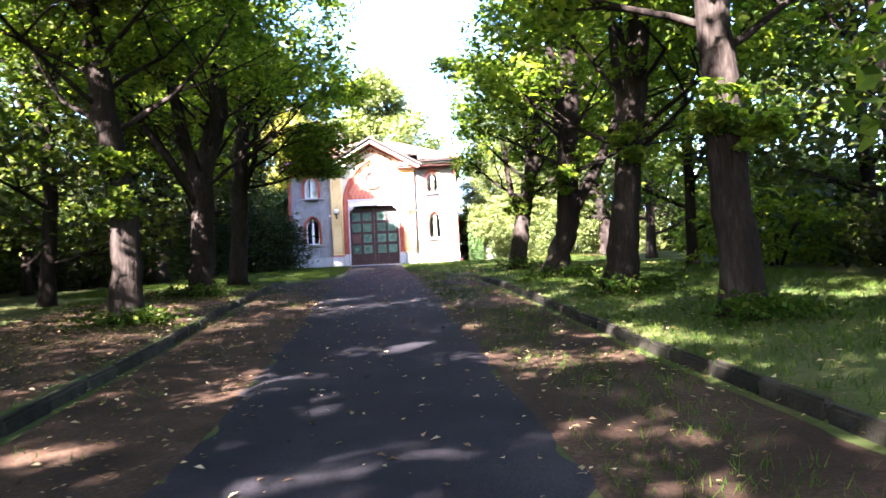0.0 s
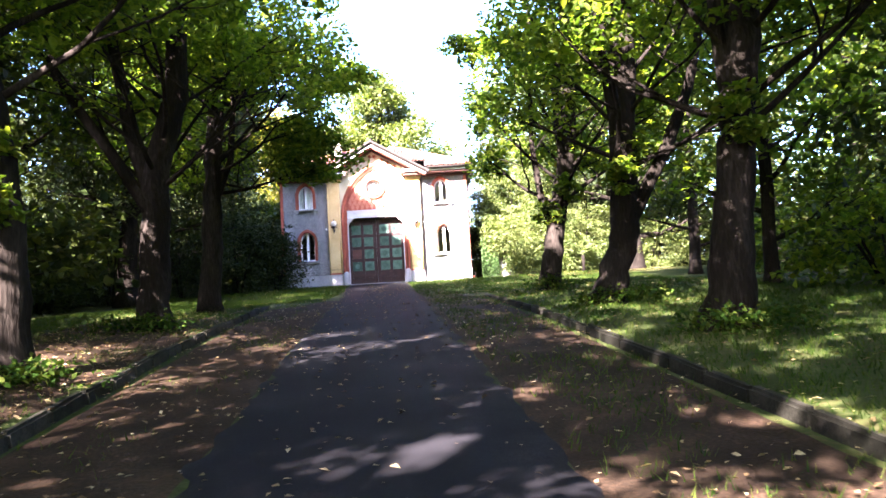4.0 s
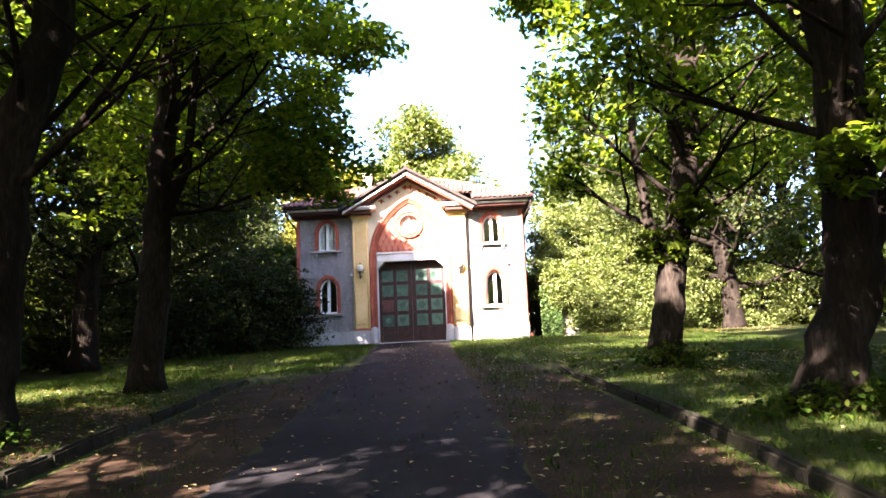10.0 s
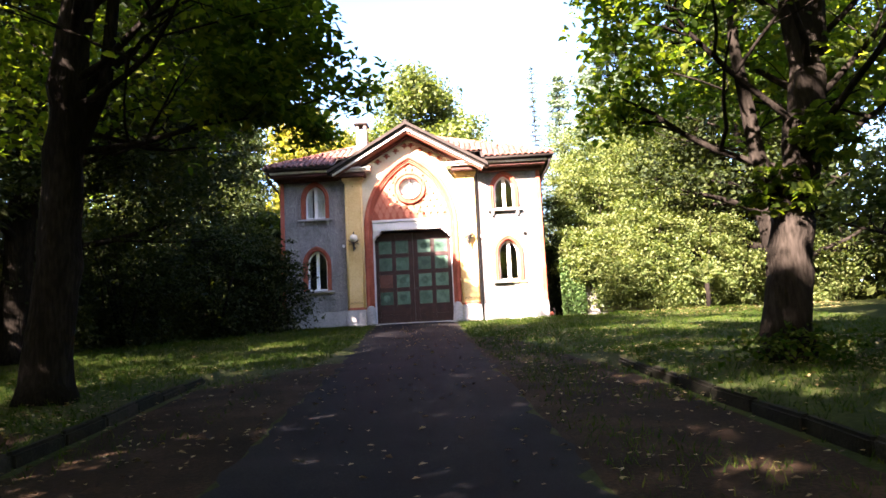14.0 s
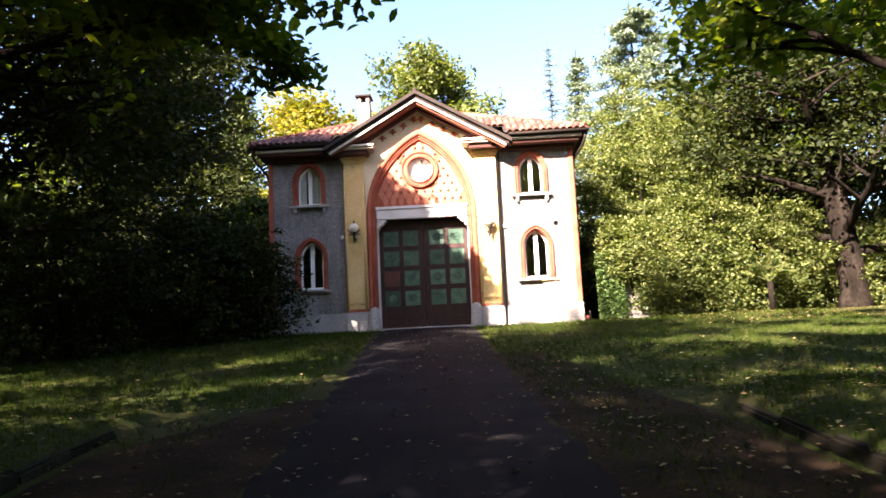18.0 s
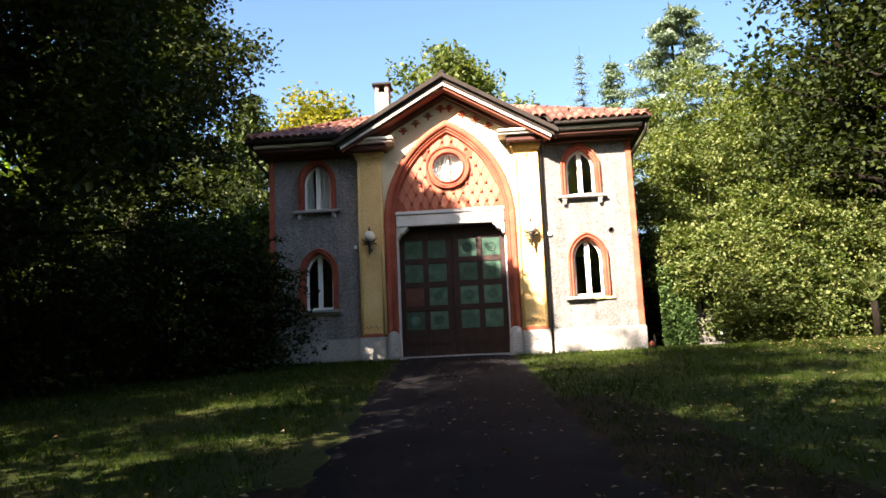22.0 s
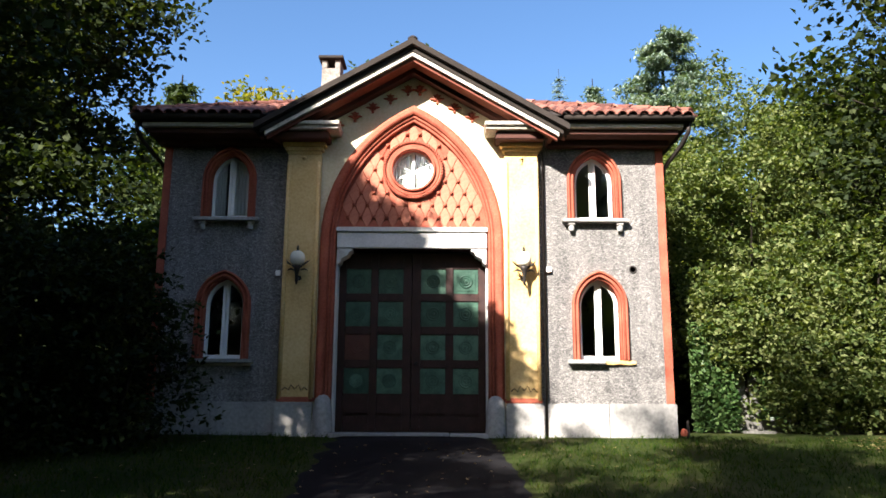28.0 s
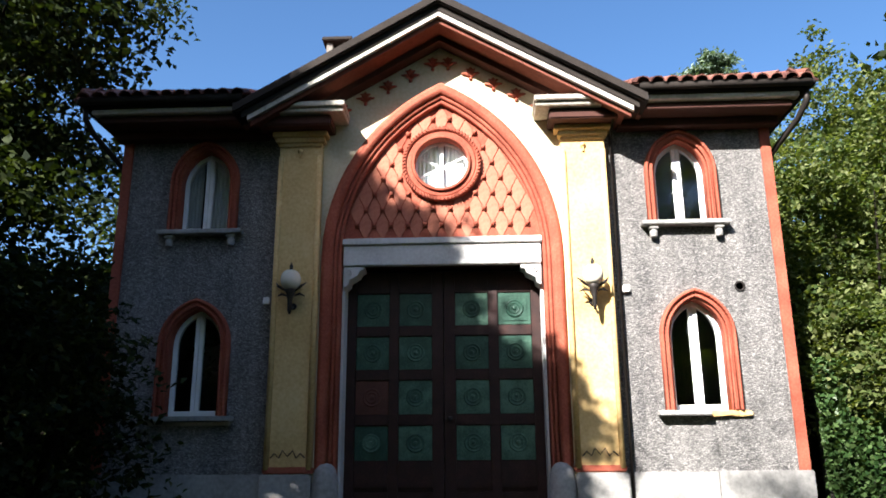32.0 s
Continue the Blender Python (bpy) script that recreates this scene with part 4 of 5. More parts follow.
wall_lamp(-2.14)
wall_lamp(2.14)
tagged(part("junction_box", boxes(((-2.62, -0.07, 2.96), (-2.53, 0.0, 3.06)), bevel=0.008), M_WHITE), "small white junction box on the flint wall", "junction box")
tagged(part("junction_box", boxes(((2.60, -0.075, 3.05), (2.70, 0.0, 3.15)), bevel=0.008), M_WHITE), "small white junction box beside the thin downpipe", "junction box")


# ---- kerbs ----
def kerb_stone(seed, length=0.985):
    bm = box(bmesh.new(), (-0.06, -length / 2, -0.25), (0.06, length / 2, 0.17), 0.03)
    r = random.Random(seed)
    off = Vector((r.random() * 50, 0, 0))
    for v in bm.verts:
        v.co += Vector((noise.noise(v.co * 4 + off), noise.noise(v.co * 4 + off * 2), noise.noise(v.co * 4 + off * 3))) * 0.02
    me = bpy.data.meshes.new("kerb_stone")
    bm.to_mesh(me)
    bm.free()
    me.materials.append(M_KERB)
    return me


stones = [kerb_stone(k) for k in range(5)]
for nm, table, s in (("kerb_west", KERB_L, -1), ("kerb_east", KERB_R, 1)):
    kerb = empty(nm, (along(table, -30), -30, slope(-30)), label="low row of mossy kerb stones beside the drive, darkened for shade", category="kerb", kind="structure")
    r = random.Random(len(nm))
    for k in range(37):
        y = -52.5 + k
        xa, xb = along(table, y - 0.5), along(table, y + 0.5)
        ob = part("kerb_stone", stones[k % 5], M_KERB, kerb)
        sink = 0.10 * max(0, (y + 19) / 3.5)
        ob.matrix_local = Matrix.Translation(-kerb.location) @ Matrix.Translation(((xa + xb) / 2 + s * 0.05 + r.uniform(-.015, .015), y, slope(y) - 0.005 - sink + r.uniform(-.015, .01))) @ Euler((math.atan(0.102) + r.uniform(-.012, .012), r.uniform(-.05, .05), -math.atan(xb - xa) + r.uniform(-.02, .02))).to_matrix().to_4x4()


# ---- trees ----
def clear_of_path(c):
    """Keeps foliage out of the walkway."""
    mid = np.interp(c[:, 1], (-48, -35, -30, -24, -18, -10), (3.1, 2.85, 2.1, 1.05, 0.4, 0.1))
    height = c[:, 2] - np.interp(c[:, 1], (-70, 0), (-7.14, 0))
    return (abs(c[:, 0] - mid) > 1.3) | (height > 3.5)


def grow(rng, start, direction, length, r0, depth, tips, segs, spread, rise, wander=0.22, room=None):
    """Lets a limb grow: a list of points with radii, and children from it; gathers the tips that carry leaves."""
    pts, rad = [Vector(start)], [r0]
    d = Vector(direction).normalized()
    n = 5 if depth > 1 else 4
    for k in range(n):
        d = (d + Vector((rng.uniform(-1, 1), rng.uniform(-1, 1), rng.uniform(-0.6, 1) * 0.6 + rise)) * wander).normalized()
        q = pts[-1] + d * length / n
        if room and not room(*q):
            break
        pts.append(q)
        rad.append(r0 * (1 - 0.62 * (k + 1) / n))
    n = len(pts) - 1
    if n < 1:
        return
    segs.append((pts, rad))
    if depth <= 0:
        tips += [pts[-1], pts[-2], (pts[-1] + pts[-2]) / 2]
        return
    tips.append(pts[-1])
    kids = 4 if depth > 1 else 3
    for k in range(kids):
        f = 0.35 + 0.65 * (k + rng.random() * 0.8) / kids
        i = min(n - 1, int(f * n))
        p = pts[i].lerp(pts[i + 1], f * n - i if f * n - i < 1 else 1)
        a = rng.uniform(0, 2 * math.pi)
        side = Vector((math.cos(a), math.sin(a), rng.uniform(-0.25, 0.35)))
        grow(rng, p, d * (1 - spread) + side * spread, length * rng.uniform(0.55, 0.75), rad[i] * 0.62, depth - 1, tips, segs, spread, rise * 0.6, wander, room)


def leaf_tree(name, x, y, trunk, limbs, leaf_n, leaf_size, material, label, seed, radius=0.3, spread=0.62, depth=2, cluster=0.55, category="tree", group="", rise=0.12, keep=None, droop=0.25, fine=False, fills=(), forks=(), room=None):
    """A broadleaf tree. trunk: offsets (dx, dy, height) of its middle line; limbs: (height share, heading degrees, climb degrees, length, radius)."""
    rng, nrg = random.Random(seed), np.random.default_rng(seed)
    gz = ground_z(x, y) - 0.06
    tree = empty(name, (x, y, gz), label=label, category=category, group=group)
    tp = [Vector((x + a, y + b, gz + h)) for a, b, h in trunk]
    line = []
    for a, b in zip(tp, tp[1:]):
        line += [a.lerp(b, k / 8) for k in range(8)]
    line.append(tp[-1])
    top = trunk[-1][2]
    rad = [radius * (1 - 0.6 * (p.z - gz) / top) * (1 + 0.42 * math.exp(-max(0, p.z - gz) / 0.28)) for p in line]
    for k, p in enumerate(line[1:], 1):
        p += Vector((noise.noise((seed, k * 0.6, 0)), noise.noise((seed, 7, k * 0.6)), 0)) * radius * 0.25
    part("trunk", tube_bm(bmesh.new(), line, rad, 18, rough=0.15), M_BARK, tree, smooth=True)
    for pts, r0, r1 in forks:
        p = [Vector((x + a, y + b, gz + h)) for a, b, h in pts]
        way = [a.lerp(b, j / 4) + Vector((noise.noise((seed, j + 4 * i, 5)), noise.noise((seed, 9, j + 4 * i)), 0)) * r0 * 0.3 * (i + j > 0) for i, (a, b) in enumerate(zip(p, p[1:])) for j in range(4)] + [p[-1]]
        part("stem", tube_bm(bmesh.new(), way, [r0 + (r1 - r0) * j / (len(way) - 1) for j in range(len(way))], 12, rough=0.25), M_BARK, tree, smooth=True)
    tips = []
    for share, heading, climb, length, r in limbs:
        i = min(len(line) - 1, int(share * (len(line) - 1)))
        h, c = radians(heading), radians(climb)
        d = Vector((math.cos(h) * math.cos(c), math.sin(h) * math.cos(c), math.sin(c)))
        segs = []
        grow(rng, line[i], d, length, r, depth, tips, segs, spread, rise, room=room)
        bm = bmesh.new()
        for pts, rr in segs:
            if rr[0] > (0.012 if fine else 0.022):
                tube_bm(bm, pts, rr, 9 if rr[0] > 0.08 else 6 if rr[0] > 0.03 else 4, rough=0.15 if rr[0] > 0.08 else 0, cap=False)
        if bm.verts:
            part("limb", bm, M_BARK, tree, smooth=True)
    t = np.array([list(p) for p in tips])
    if keep is not None:
        t = t[[keep(*p) for p in t]]
    # fills: extra leaf clumps, some visible boughs, some unseen ones that only cast shade
    for mid, radii, fn, per, size, puff in fills:
        u = nrg.normal(size=(fn, 3))
        u = u / np.linalg.norm(u, axis=1)[:, None] * nrg.uniform(0, 1, (fn, 1)) ** 0.4
        q = np.repeat(u * radii + mid, per, 0) + np.clip(nrg.normal(size=(fn * per, 3)), -1.6, 1.6) * (puff, puff, puff * 0.4)
        q = q[clear_of_path(q)]
        part("bough_foliage", leaves("bough_foliage", q, size, nrg, droop=droop, fine=fine and size < 0.2), material, tree)
    pick = nrg.integers(0, len(t), leaf_n)
    c = t[pick] + np.clip(nrg.normal(size=(leaf_n, 3)), -1.5, 1.5) * np.array([cluster, cluster, cluster * 0.6])
    low = np.array([ground_z(*p[:2]) if p[2] < gz + 3 else -99 for p in c])
    c = c[(c[:, 2] > low + 0.05) & (clear_of_path(c))]
    part("crown", leaves("crown", c, leaf_size, nrg, droop=droop, fine=fine), material, tree)
    return tree


def ring_limbs(seed, n, h0, h1, c0, c1, l0, l1, r):
    rr = random.Random(seed)
    out = []
    for k in range(n):
        f = k / max(1, n - 1)
        out.append((h0 + (h1 - h0) * f, k * 137.5 + rr.uniform(-25, 25), c0 + (c1 - c0) * f + rr.uniform(-8, 8), (l0 + (l1 - l0) * f) * rr.uniform(0.85, 1.15), r * (1.1 - 0.5 * f)))
    return out


AVENUE = "avenue trees"
LAB = "tall broadleaf avenue tree with dark furrowed bark and low-hanging green foliage"
# trees beside the drive: x, y, trunk line, radius, height of the limbs
avenue = [
    (-3.42, -24.15, [(0, 0, 0), (0.05, 0.1, 2), (0.06, 0.1, 3.4), (0.50, 0.2, 5.2), (0.95, 0.3, 14)], 0.34, "forked"),
    (-3.66, -18.85, [(0, 0, 0), (0.10, 0.1, 2.5), (0.22, 0.1, 5), (0.50, 0.3, 9), (0.6, 0.2, 14)], 0.31, "reaching"),
    (-2.9, -31.0, [(0, 0, 0), (-0.05, 0, 2.2), (-0.45, 0.2, 4.2), (-0.9, 0.3, 7), (-1.0, 0.3, 14)], 0.29, "straight"),
    (6.0, -18.6, [(0, 0, 0), (0.26, 0, 1.6), (0.50, 0, 2.7), (0.95, 0.2, 4.6), (1.4, 0.4, 14)], 0.29, "forked"),
    (6.22, -24.64, [(0, 0, 0), (0.53, 0, 1.6), (0.60, 0, 3.3), (0.80, 0.1, 5.0), (1.2, 0.2, 14)], 0.33, "forked"),
    (6.64, -30.1, [(0, 0, 0), (0.25, 0, 1.8), (0.45, 0, 3.2), (0.9, 0.2, 6), (1.1, 0.3, 14)], 0.31, "straight"),
    (7.0, -35.3, [(0, 0, 0), (-0.05, 0, 3), (-0.1, 0, 6), (0.1, 0.2, 14)], 0.29, "straight"),
    (-2.9, -38.2, [(0, 0, 0), (-0.1, 0, 3), (-0.3, 0, 6), (-0.4, 0.2, 14)], 0.27, "straight"),
    (7.9, -42.0, [(0, 0, 0), (0.1, 0, 4), (0.3, 0.2, 14)], 0.30, "straight"),
    (-2.6, -45.4, [(0, 0, 0), (-0.1, 0, 4), (-0.3, 0.2, 14)], 0.32, "straight"),
    # the last two stand unseen behind the start; their crowns shade the drive
    (-1.8, -54.0, [(0, 0, 0), (-0.1, 0, 4), (-0.3, 0.2, 14)], 0.32, "straight"),
    (9.0, -51.0, [(0, 0, 0), (0.1, 0, 4), (0.3, 0.2, 14)], 0.32, "straight"),
]
L_MID, L_FAR, L_NEAR, R_FAR, R_MID, R_THIRD, R_NEAR = [a[:2] for a in avenue[:7]]
# leafy shoots on the trunks: height, heading
SHOOTS = {R_FAR: [(2.3, 3.6), (2.9, 5.2)], R_MID: [(2.7, 4.4), (3.5, 0.2)], R_THIRD: [(3.0, 4.2)], L_NEAR: [(2.2, 4.7), (2.9, 5.5)], R_NEAR: [(2.9, 4.0), (2.5, 5.6)]}
FORKS = {
    L_MID: [([(0.02, 0.1, 2.9), (-0.40, 0.1, 4.3), (-0.85, 0.2, 6.5), (-1.2, 0.3, 13)], 0.21, 0.08), ([(0.0, 0.0, 2.6), (-0.9, -0.1, 4.1), (-1.9, -0.2, 5.6), (-2.6, -0.2, 8)], 0.15, 0.07)],
    R_FAR: [([(0.28, 0, 1.7), (-0.05, 0, 2.8), (-0.22, 0, 4.4), (0.0, 0, 9)], 0.13, 0.05), ([(0.75, 0.1, 3.4), (0.6, 0.1, 4.8), (0.7, 0.2, 9)], 0.14, 0.06), ([(0.9, 0.1, 5.6), (-0.2, 0.3, 7.3), (-1.4, 0.5, 7.9), (-2.3, 0.6, 7.4)], 0.06, 0.012)],
    R_MID: [([(0.60, 0, 3.0), (0.45, 0, 4.6), (0.3, 0.1, 7), (0.2, 0.2, 12)], 0.17, 0.07), ([(0.5, 0, 1.6), (0.95, 0, 2.3), (1.6, 0.1, 3.4), (2.2, 0.1, 4.7), (2.7, 0.1, 6.5)], 0.19, 0.09)],
    R_THIRD: [([(0.4, 0, 2.7), (0.3, 0.1, 4.2), (0.2, 0.1, 9)], 0.14, 0.06)],
    L_FAR: [([(0.12, 0.1, 3.0), (0.65, 0.2, 4.4), (0.9, 0.3, 8)], 0.13, 0.06), ([(0.2, 0.1, 4.2), (1.1, 1.2, 5.7), (2.1, 2.3, 5.6), (3.1, 3.1, 4.6)], 0.07, 0.012), ([(0.3, 0.2, 5.4), (1.6, 0.1, 6.9), (3.0, -0.1, 7.1), (4.7, -0.4, 6.4)], 0.07, 0.012), ([(0.3, 0.2, 5.8), (1.2, 1.6, 7.3), (2.3, 3.2, 7.6), (3.0, 3.8, 7.2)], 0.07, 0.012)],
}
for k, (x, y, trunk, r, form) in enumerate(avenue):
    limbs = ring_limbs(k + 3, 17, 0.44, 1.0, 25, 68, 3.2, 2.8, 0.06)
    out = 1 if x > 2 else -1
    if form == "reaching":
        limbs += [(0.36, 20, 2, 2.5, 0.06), (0.42, -15, 8, 2.7, 0.06), (0.38, 55, 5, 2.2, 0.05)]
    fills = []
    # unseen clumps high overhead, added to shade the drive and lawn
    fills.append(((-2.4 if out < 0 else 4.5, y, slope(y) + 12.3), (5.6 if out < 0 else 5.2, 4.6, 1.5), (106 if out < 0 else 84) if y < -38 else (74 if out < 0 else 62) if y < -24.3 else 12 if out < 0 else 30, 120, 0.22, 0.25))
    if y > -40:
        fills.append(((x + out * 1.9, y + 1.2, slope(y) + 6.0), (2.7, 2.4, 2.3), 14 if (x, y) == R_MID else 40, 42, 0.16, 0.24))
    for h, a in SHOOTS.get((x, y), ()):
        tip = trunk[1] if h < 2.6 else trunk[2]
        fills.append(((x + tip[0] * h / tip[2] + 0.30 * math.cos(a), y - 0.15 + 0.3 * math.sin(a), slope(y) + 0.2 + h), (0.42, 0.38, 0.42), 16, 22, 0.15, 0.10))
    # added overhead clumps, placed to shade a trunk across the drive
    if (x, y) == L_NEAR:
        fills.append(((0.0, -33.5, slope(-33.5) + 12.3), (2.6, 2.5, 1.1), 26, 120, 0.22, 0.34))
    # unseen clumps behind the start, added to shade the road and a near trunk
    if (x, y) == (-1.8, -54.0):
        fills.append(((2.5, -49.5, slope(-49.5) + 12.3), (4.0, 3.0, 1.2), 60, 120, 0.22, 0.34))
        fills.append(((0.3, -47.6, slope(-47.6) + 12.0), (1.8, 1.8, 1.3), 64, 120, 0.22, 0.30))
    if form == "reaching":
        fills.append(((-0.85, -18.4, 3.1), (1.05, 1.2, 1.3), 60, 45, 0.15, 0.22))
        fills.append(((-0.75, -15.85, 2.75), (0.50, 0.50, 0.42), 16, 40, 0.14, 0.17))
        fills.append(((-1.5, -16.4, 3.5), (1.0, 0.9, 0.8), 44, 42, 0.15, 0.20))
        fills.append(((0.45, -19.2, 4.75), (1.15, 1.0, 0.45), 34, 42, 0.15, 0.20))
        fills.append(((-1.3, -15.1, 5.45), (1.0, 1.0, 0.45), 34, 42, 0.15, 0.20))
        fills.append(((-2.3, -17.4, 5.6), (1.6, 1.8, 1.1), 80, 46, 0.16, 0.24))
    if (x, y) == R_FAR:
        fills.append(((4.15, -18.1, 5.8), (0.7, 0.9, 0.55), 24, 42, 0.15, 0.20))
    if out < 0 and k < 3:
        fills.append(((x - 1.2, y + 1.2, slope(y) + 8.3), (3.0, 2.4, 2.0), 60, 60, 0.17, 0.26))

    def room(px, py, pz, s=out, yy=y):
        up = pz - slope(yy)
        if up > 9 and yy < -20:
            return True
        gap = 1.9 if yy > -20 and s > 0 else max(0.5, min(1.6, 1.6 - 0.73 * (up - 7.5)))
        return (px - 2.6 - 0.03 * (-py - 20)) * s > gap and not (yy > -20 and s < 0 and px > 0.5)

    def keep(px, py, pz, xx=x, yy=y, clear=room):
        up = pz - slope(yy)
        return clear(px, py, pz) and (up > 6.5 or (up > 2.5 and py > yy - 0.2 and math.hypot(px - xx, py - yy) > 1.2))

    leaf_tree("avenue_tree", x, y, trunk, limbs, 15000 if k in (0, 4) else 22000 if k < 7 else 6500, 0.155 if k < 7 else 0.22, M_LEAF, LAB, 11 + k, radius=r, group=AVENUE, cluster=0.33, fine=k < 7, keep=keep, room=room,
              fills=fills, forks=FORKS.get((x, y), ()))

# woods behind the avenue on both sides; those beyond y -48 unseen, added for shade
woods = [(-7.4, -24.7), (-9.0, -33), (-8.6, -41), (-11, -18.5), (-12.5, -28.5), (-14, -38), (-15, -21),
         (-8.4, -49), (-8.0, -57), (-13.5, -52), (-5.2, -63), (-11, -65), (-0.6, -70), (11.2, -21.5), (12.5, -30), (11.5, -38), (15, -25), (16, -35), (13, -46), (17.5, -15), (13.5, -9.5), (19, -5)]
for k, (x, y) in enumerate(woods):
    rr = random.Random(k)
    h = rr.uniform(10, 13.5) + (3.5 if x < 0 else 0)
    trunk = [(0, 0, 0), (rr.uniform(-.3, .3), 0, 3), (rr.uniform(-.6, .6), rr.uniform(-.4, .4), 7), (rr.uniform(-.8, .8), 0, h)]
    # outer woods take the darkened leaf: their shade is in the colour
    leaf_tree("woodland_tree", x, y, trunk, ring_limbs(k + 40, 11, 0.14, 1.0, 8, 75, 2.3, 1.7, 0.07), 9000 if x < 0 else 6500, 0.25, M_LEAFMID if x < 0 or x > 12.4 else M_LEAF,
              "woodland broadleaf tree with a slim dark trunk and dense foliage", 60 + k, radius=rr.uniform(0.16, 0.27), group="woodland trees", cluster=0.55,
              # high clumps on the west trees, added to cast shade
              fills=[((x + 1, y - (3 if (x, y) == (-9.0, -33) else 1), slope(y) + 14.5), (4.5, 4.0, 3.5), 64 if y < -48 else 36 if y < -29 else 24 if y < -25 else 46, 80, 0.24, 0.36)] if x < 0 and (x, y) != (-7.4, -24.7) else ())


def bush(name, x, y, rx, ry, h, n, size, material, label, seed, category="shrub", group="", z0=0.0, rough=0.45, clump=False):
    """A shrub: stems from the ground and a rough-outlined mass of leaves."""
    nrg = np.random.default_rng(seed)
    gz = ground_z(x, y)
    b = empty(name, (x, y, gz), label=label, category=category, group=group)
    rr = random.Random(seed)
    for k in range(5 if h > 1 else 0):
        a = rr.uniform(0, 6.28)
        p = [(x + 0.1 * math.cos(a), y + 0.1 * math.sin(a), gz - 0.1), (x + rx * 0.3 * math.cos(a), y + ry * 0.3 * math.sin(a), gz + h * 0.45), (x + rx * 0.6 * math.cos(a), y + ry * 0.6 * math.sin(a), gz + h * 0.8)]
        part("stem", tube_bm(bmesh.new(), p, [0.05, 0.035, 0.012], 6), M_BARK, b, smooth=True)
    per = 48 if clump else 30
    m = n // per
    u = nrg.normal(size=(m, 3))
    u /= np.linalg.norm(u, axis=1)[:, None]
    bumps = np.array([noise.noise(Vector(p) * 2.3 + Vector((seed * 3.1, 0, 0))) + 0.6 * noise.noise(Vector(p) * 5.5 + Vector((0, seed, 0))) for p in u])
    r = (1 + rough * bumps) * nrg.uniform(0.3, 1, m) ** 0.35
    tip = u * r[:, None] * (rx, ry, h * 0.55) + (x, y, gz + z0 + h * 0.46)
    # sprays: leaves strung along a short bough that reaches outwards and droops
    wide = 0.34 if clump else 0.3
    run = nrg.uniform(-1, 1, (m, per, 1))
    out = u * (1, 1, 0.35) + (0, 0, -0.25)
    c = tip[:, None] + out[:, None] * run * wide * 1.3 + nrg.normal(size=(m, per, 3)) * (wide * 0.42, wide * 0.42, wide * 0.2) - np.array((0, 0, 1.0)) * wide * 0.35 * run ** 2
    c = c.reshape(-1, 3)
    low = np.array([ground_z(*p[:2]) if p[2] < gz + 1.5 else -99 for p in c])
    c = c[(c[:, 2] > low + 0.03) & ~((abs(c[:, 0]) < 5.02) & (c[:, 1] > -0.1))]
    part("foliage", leaves("foliage", c, size, nrg, droop=0.3), material, b)
    return b


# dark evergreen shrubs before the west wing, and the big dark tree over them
# the last one, east of the house, is added to fill the dark passage
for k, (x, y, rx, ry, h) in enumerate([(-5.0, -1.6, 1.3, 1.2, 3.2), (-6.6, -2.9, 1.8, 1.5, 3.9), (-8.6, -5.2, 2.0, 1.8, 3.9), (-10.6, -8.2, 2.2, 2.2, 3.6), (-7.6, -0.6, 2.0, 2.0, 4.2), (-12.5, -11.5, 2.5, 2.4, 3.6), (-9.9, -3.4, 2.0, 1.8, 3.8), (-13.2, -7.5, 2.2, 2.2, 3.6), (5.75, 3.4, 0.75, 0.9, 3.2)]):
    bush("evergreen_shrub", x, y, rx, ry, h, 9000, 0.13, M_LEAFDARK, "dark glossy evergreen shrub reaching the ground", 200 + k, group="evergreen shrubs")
# the tree's shaded side is put into its dark leaf colour
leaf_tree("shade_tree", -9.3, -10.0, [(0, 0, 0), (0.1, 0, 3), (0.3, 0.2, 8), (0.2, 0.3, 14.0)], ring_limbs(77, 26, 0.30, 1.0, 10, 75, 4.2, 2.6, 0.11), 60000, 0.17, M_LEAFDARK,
          "large tree beside the gatehouse, leaves darkened for its shaded side", 301, radius=0.4, cluster=0.5,
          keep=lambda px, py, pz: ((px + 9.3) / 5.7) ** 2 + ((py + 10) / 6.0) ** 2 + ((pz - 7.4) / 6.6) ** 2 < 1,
          # clumps after the first are added to shape the shadow on gate and west wing
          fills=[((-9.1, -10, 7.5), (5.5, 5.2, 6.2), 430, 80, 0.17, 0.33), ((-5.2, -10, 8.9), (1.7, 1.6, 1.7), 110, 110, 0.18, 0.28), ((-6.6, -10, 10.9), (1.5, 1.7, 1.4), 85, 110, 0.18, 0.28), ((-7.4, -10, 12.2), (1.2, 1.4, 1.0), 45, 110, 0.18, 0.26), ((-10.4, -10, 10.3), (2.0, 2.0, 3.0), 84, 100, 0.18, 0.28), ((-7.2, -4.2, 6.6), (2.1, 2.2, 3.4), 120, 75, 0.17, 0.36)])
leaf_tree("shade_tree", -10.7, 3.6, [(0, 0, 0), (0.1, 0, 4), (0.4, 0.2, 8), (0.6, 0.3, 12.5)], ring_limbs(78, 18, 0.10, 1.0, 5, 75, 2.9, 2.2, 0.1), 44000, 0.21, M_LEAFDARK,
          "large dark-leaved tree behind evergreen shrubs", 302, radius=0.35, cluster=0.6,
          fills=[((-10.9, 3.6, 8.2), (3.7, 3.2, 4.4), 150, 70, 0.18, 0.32)])

